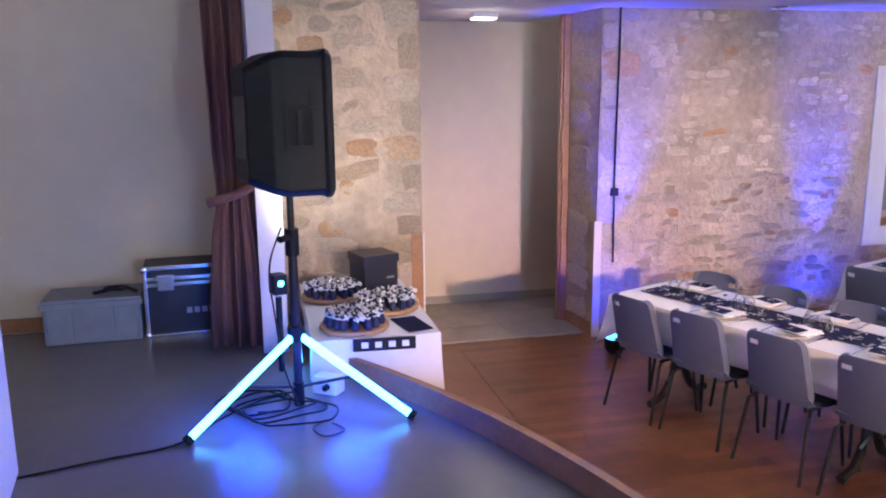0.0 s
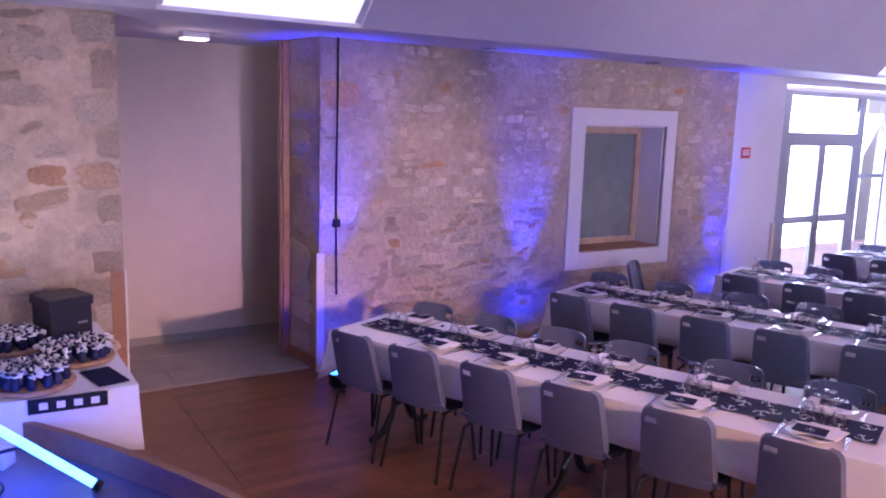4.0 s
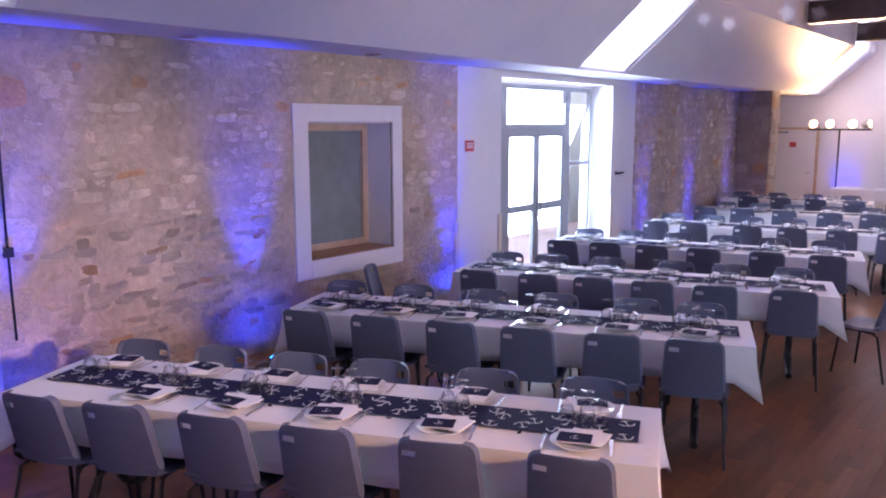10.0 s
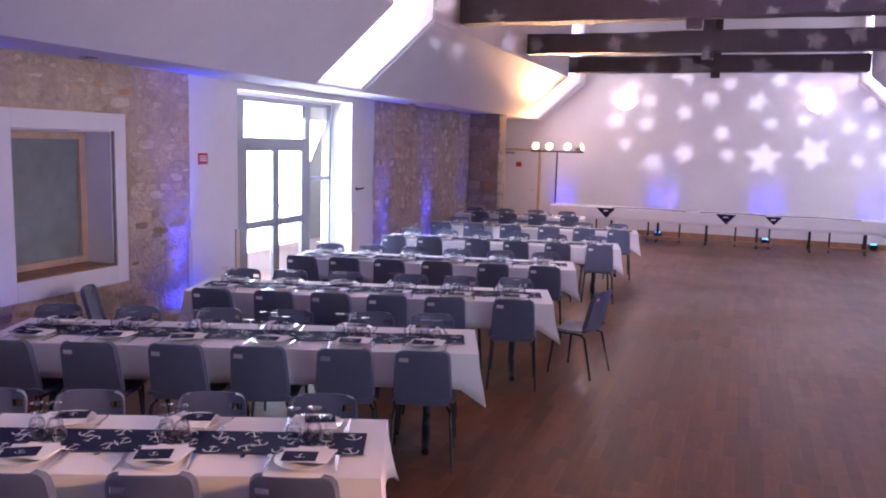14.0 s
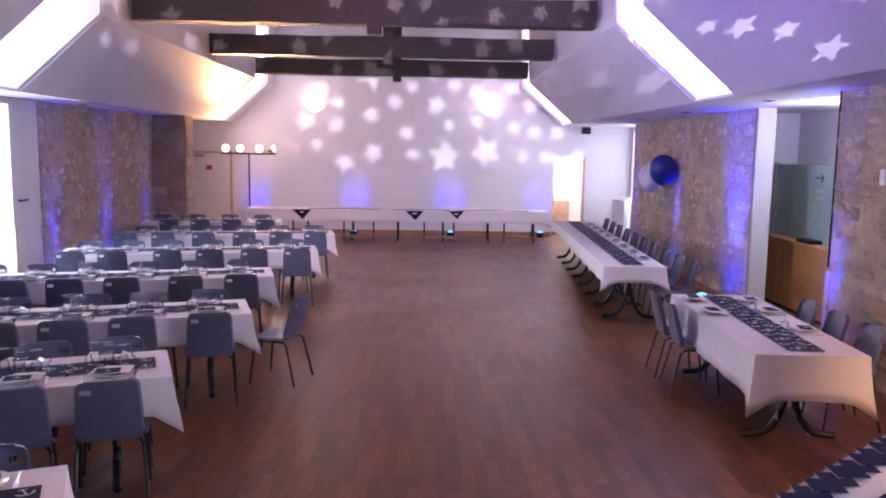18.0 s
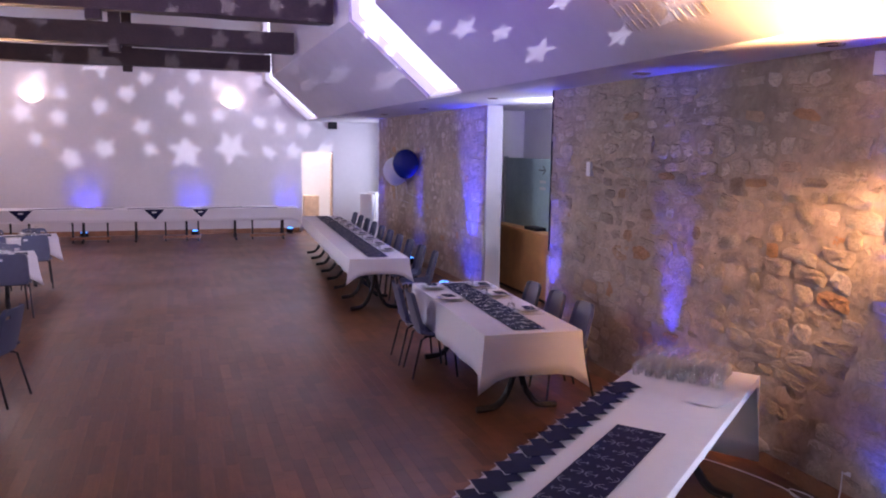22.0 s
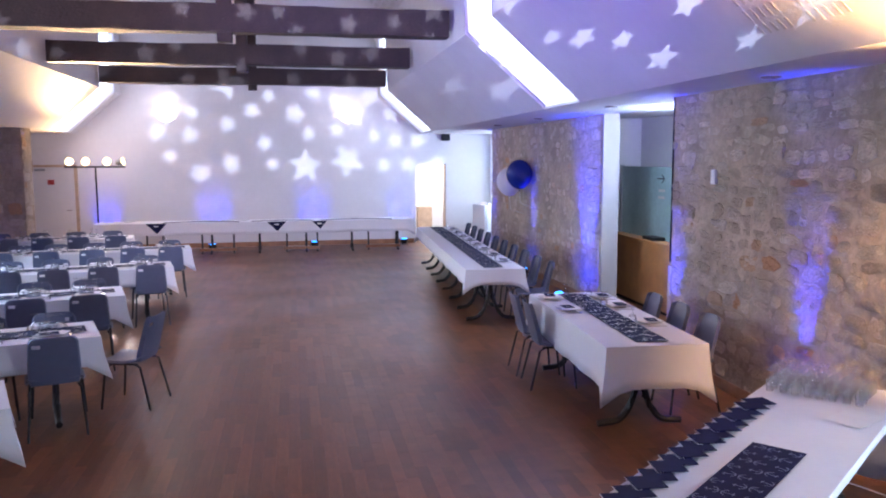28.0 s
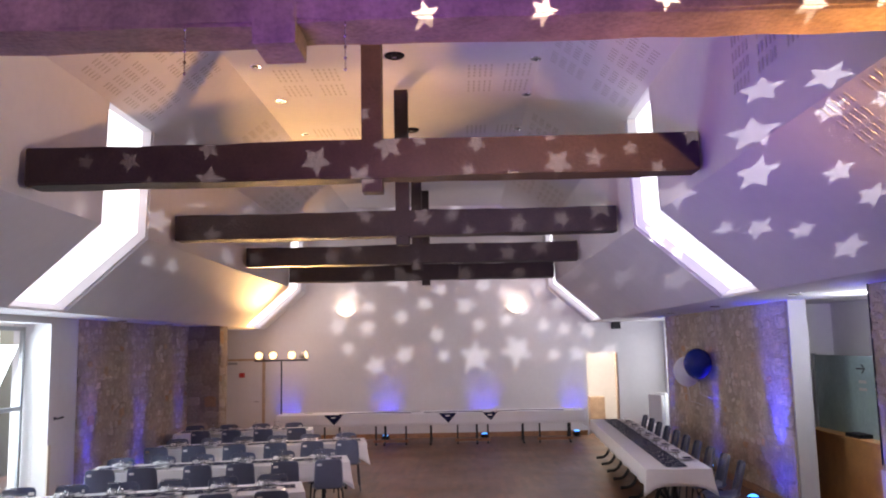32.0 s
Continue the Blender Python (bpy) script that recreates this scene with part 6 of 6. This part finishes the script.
# ---- stones of the walls ----


def stone_mesh(rng, square=0.0):
    """Irregular stone of unit size with a chipped face; in the y-z plane, facing +x."""
    n = 13
    start = rng.uniform(0, 6.28)
    pts = []
    for k in range(n):
        a = start + 2 * math.pi * (k + rng.uniform(-0.3, 0.3)) / n
        c, s = math.cos(a), math.sin(a)
        f = (1 / max(abs(c), abs(s))) ** (0.8 + 0.18 * square) * rng.uniform(0.80 + 0.12 * square, 1.06 - 0.05 * square)
        pts.append((c * f * 0.5, s * f * 0.5))
    verts, faces = [], []
    for k, (d, s) in enumerate(((-0.6, 1.02), (0.5, 1.0), (0.82, 0.9), (0.92, 0.62), (0.96, 0.3))):
        verts += [(d + (rng.uniform(-0.22, 0.22) if k else 0), y * s + (rng.uniform(-0.03, 0.03) if k > 1 else 0), z * s + (rng.uniform(-0.03, 0.03) if k > 1 else 0)) for y, z in pts]
    for r in range(4):
        faces += [(r * n + k, r * n + (k + 1) % n, (r + 1) * n + (k + 1) % n, (r + 1) * n + k) for k in range(n)]
    verts.append((rng.uniform(0.8, 1.15), 0, 0))
    faces += [(4 * n + k, 4 * n + (k + 1) % n, 5 * n) for k in range(n)]
    return verts, faces


STONE_REST = material("limestone_rest", (0.50, 0.41, 0.315), 0.9, grain=9, spread=0.20, bump=0.9, bump_scale=30)
stone_colour(STONE_REST, "ShaderNodeNewGeometry", "Random Per Island")


def stone_face(parent, m, width, height, course, size, depth, seed, singles, sparse=0.1, lime=0.006, ends=(0.0, 0.0), skip=()):
    """Lays rubble over a wall face, half buried in uneven lime, with large quoins at the ends; m maps (out, along, up) to the world."""
    rng = random.Random(seed)
    pools = []
    for square in (0.0, 0.9):
        pool = []
        for k in range(18):
            v, f = stone_mesh(rng, square)
            me = bpy.data.meshes.new("stone")
            me.from_pydata(v, [], f)
            me.materials.append(STONE)
            me.validate()
            pool.append(me)
        pools.append(pool)
    rest_v, rest_f = [], []
    # uneven lime pointing
    step = 0.025
    ny, nz = int(width / step), int(height / step)
    vs = []
    for j in range(nz + 1):
        for i in range(ny + 1):
            p = Vector((seed * 7.7, width * i / ny, height * j / nz))
            rise = 0.5 * noise.noise(p * 2.1) + 0.9 * noise.noise(Vector((p.x, p.y * 7, p.z * 12))) + 0.5 * noise.noise(Vector((p.x + 9, p.y * 19, p.z * 26)))
            vs.append(tuple(m @ Vector((0.004 + lime * max(0.9 + rise, 0.0), p.y, p.z))))
    fs = [(j * (ny + 1) + i, j * (ny + 1) + i + 1, (j + 1) * (ny + 1) + i + 1, (j + 1) * (ny + 1) + i) for j in range(nz) for i in range(ny)
          if not any(a < width * (i + 0.5) / ny < b and c < height * (j + 0.5) / nz < d for a, b, c, d in skip)]
    me = bpy.data.meshes.new("pointing")
    me.from_pydata(vs, [], fs)
    me.materials.append(MORTAR)
    me.shade_smooth()
    ob = new("pointing", me)
    ob.parent = parent
    tagged(ob, "uneven lime mortar between the stones")
    blocks = []
    for side, reach in enumerate(ends):
        z, k = 0.12, 0
        while reach and z < height - 0.06:
            h = min(rng.uniform(0.17, 0.30), height - z)
            w = reach * (rng.uniform(0.85, 1.15) if k % 2 else rng.uniform(0.5, 0.7))
            y = w / 2 if side == 0 else width - w / 2
            blocks.append((y, z + h / 2, w - 0.008, h - 0.014, 1))
            z, k = z + h, k + 1
    quoins = list(blocks)
    z = 0.1
    while z < height - 0.03:
        h = min(rng.uniform(*course), height - z)
        y = rng.uniform(-0.08, 0.0)
        while y < width - 0.03:
            w = rng.uniform(*size)
            cy, cz = y + w / 2, z + h / 2 + rng.uniform(-0.22, 0.22) * h
            ww, hh = w * rng.uniform(0.75, 1.06), h * rng.uniform(0.65, 1.2)
            y += w
            ww, hh = min(ww, 2 * cy, 2 * (width - cy)), min(hh, 2 * (height - cz))
            if ww < 0.035 or hh < 0.03 or rng.random() < sparse:
                continue
            if any(a - ww / 2 < cy < b + ww / 2 and c - hh / 2 < cz < d + hh / 2 for a, b, c, d in skip):
                continue
            if any(abs(cy - q[0]) < (ww + q[2]) / 2 and abs(cz - q[1]) < (hh + q[3]) / 2 for q in quoins):
                continue
            blocks.append((cy, cz, ww, hh, 0))
        z += h
    for done, (cy, cz, ww, hh, big) in enumerate(blocks):
        d = depth * (rng.uniform(1.0, 1.3) if big else rng.uniform(0.55, 1.3))
        mm = m @ Matrix.Translation((0, cy, cz)) @ pose(0, 0, 0, 0 if big else rng.uniform(-9, 9), 0, 0) @ Matrix.Diagonal((d, ww, hh, 1))
        if done < singles:
            ob = new("stone", rng.choice(pools[big]))
            ob.parent = parent
            ob.matrix_world = mm
        else:
            v, f = stone_mesh(rng, 0.9 * big)
            base_n = len(rest_v)
            rest_v += [tuple(mm @ Vector(p)) for p in v]
            rest_f += [tuple(i + base_n for i in q) for q in f]
    if rest_v:
        me = bpy.data.meshes.new("stones")
        me.from_pydata(rest_v, [], rest_f)
        me.materials.append(STONE_REST)
        ob = new("stones", me)
        ob.parent = parent
        tagged(ob, "rough limestone pieces in lime mortar", "", "", "stuff")


by_name = {o.name: o for o in scene.objects}
left = lambda y: Matrix.Translation((XL, y, 0))
right = lambda x, y: Matrix.Translation((x, y, 0)) @ pose(0, 0, 0, 0, 0, 180)
face_y = lambda x, y: Matrix.Translation((x, y, 0)) @ pose(0, 0, 0, 0, 0, -90)
stone_face(by_name["wall_left_near"], left(2.2), 5.22, ZS, (0.05, 0.105), (0.09, 0.30), 0.0165, 1, 280, sparse=0.15, lime=0.0085, ends=(0.34, 0.0), skip=[(2.70, 4.27, 0.66, 2.38)])
stone_face(by_name["wall_left_far"], left(12.15), 4.9, ZS, (0.08, 0.16), (0.10, 0.30), 0.022, 2, 0, sparse=0.25, lime=0.009)
stone_face(by_name["wall_left_return"], face_y(-5.93, 17.05), 0.68, ZS, (0.20, 0.30), (0.3, 0.6), 0.026, 3, 40, sparse=0.0)
stone_face(by_name["wall_left_return"], Matrix.Translation((-5.25, 17.05, 0)), 0.55, ZS, (0.2, 0.3), (0.25, 0.5), 0.026, 9, 30, sparse=0.0)
stone_face(by_name["wall_right_near"], right(XR, 8.05), 4.77, ZS, (0.07, 0.15), (0.12, 0.36), 0.027, 4, 280, sparse=0.10, lime=0.0135, ends=(0.0, 0.46))
stone_face(by_name["wall_right_near"], face_y(XR, 3.28), 0.35, ZS, (0.22, 0.34), (0.35, 0.36), 0.020, 5, 30, sparse=0.0)
stone_face(by_name["wall_right_mid"], right(XF, 17.6), 6.48, ZS, (0.09, 0.18), (0.12, 0.32), 0.022, 6, 0, sparse=0.2, lime=0.011, ends=(0.0, 0.62))
stone_face(by_name["wall_pillar"], Matrix.Translation((-5.52, -0.62, 0)), 1.18, ZS, (0.09, 0.19), (0.16, 0.40), 0.020, 7, 120, sparse=0.08, lime=0.010, ends=(0.0, 0.3))
stone_face(by_name["wall_left_near"], face_y(XL - T + 0.03, 2.146) @ pose(0, 0, 0, 0, 0, 6.5), 0.52, ZS, (0.22, 0.34), (0.5, 0.53), 0.020, 8, 20, sparse=0.0)

# ---- parquet strips ----
FLOOR_STRIP = material("parquet_strips", (0.165, 0.068, 0.029), 0.42, grain=1.1, spread=0.26, bump=0.03, bump_scale=60, island=0.26, pieces=True)
for wood in (FLOOR_WOOD, FLOOR_STRIP):
    worn_gloss(wood, 0.31, 0.40, 0.7)
rest_v, rest_f = [], []
rng = random.Random(9)
strip_me = None
y0, y1, w, lng = 0.95, 20.7, 0.09, 0.62
x = -6.05
singles = 0
sv = [(-0.5, -0.5, 0), (0.5, -0.5, 0), (0.5, 0.5, 0), (-0.5, 0.5, 0), (-0.4985, -0.4996, 1), (0.4985, -0.4996, 1), (0.4985, 0.4996, 1), (-0.4985, 0.4996, 1)]
sf = [(4, 5, 6, 7), (0, 1, 5, 4), (1, 2, 6, 5), (2, 3, 7, 6), (3, 0, 4, 7)]
strip_me = bpy.data.meshes.new("plank")
strip_me.from_pydata(sv, [], sf)
strip_me.materials.append(FLOOR_WOOD)
floor_ob = by_name["floor"]
while x < 4.9:
    y = y0 - rng.uniform(0, lng)
    while y < y1:
        l = lng * rng.uniform(0.7, 1.1)
        a, b = max(y, y0), min(y + l, y1)
        y += l
        if b - a < 0.06 or (x < -5.95 and b > 2.05) or (x > 3.9 and b > 3.2 and not 8.1 < (a + b) / 2 < 11.1):
            continue
        mm = Matrix.Translation((x + w / 2, (a + b) / 2, -0.0035)) @ Matrix.Diagonal((w - 0.0006, b - a - 0.0008, 0.0035, 1))
        if -1.9 < x < 2.3 and 2.6 < a < 9.2 and singles < 300:
            ob = new("plank", strip_me)
            ob.parent = floor_ob
            ob.matrix_world = mm
            singles += 1
        else:
            n = len(rest_v)
            rest_v += [tuple(mm @ Vector(p)) for p in sv]
            rest_f += [tuple(i + n for i in q) for q in sf]
    x += w
me = bpy.data.meshes.new("planks")
me.from_pydata(rest_v, [], rest_f)
me.materials.append(FLOOR_STRIP)
ob = new("planks", me)
ob.parent = floor_ob
tagged(ob, "narrow brown parquet planks with slight sheen", "", "", "stuff")
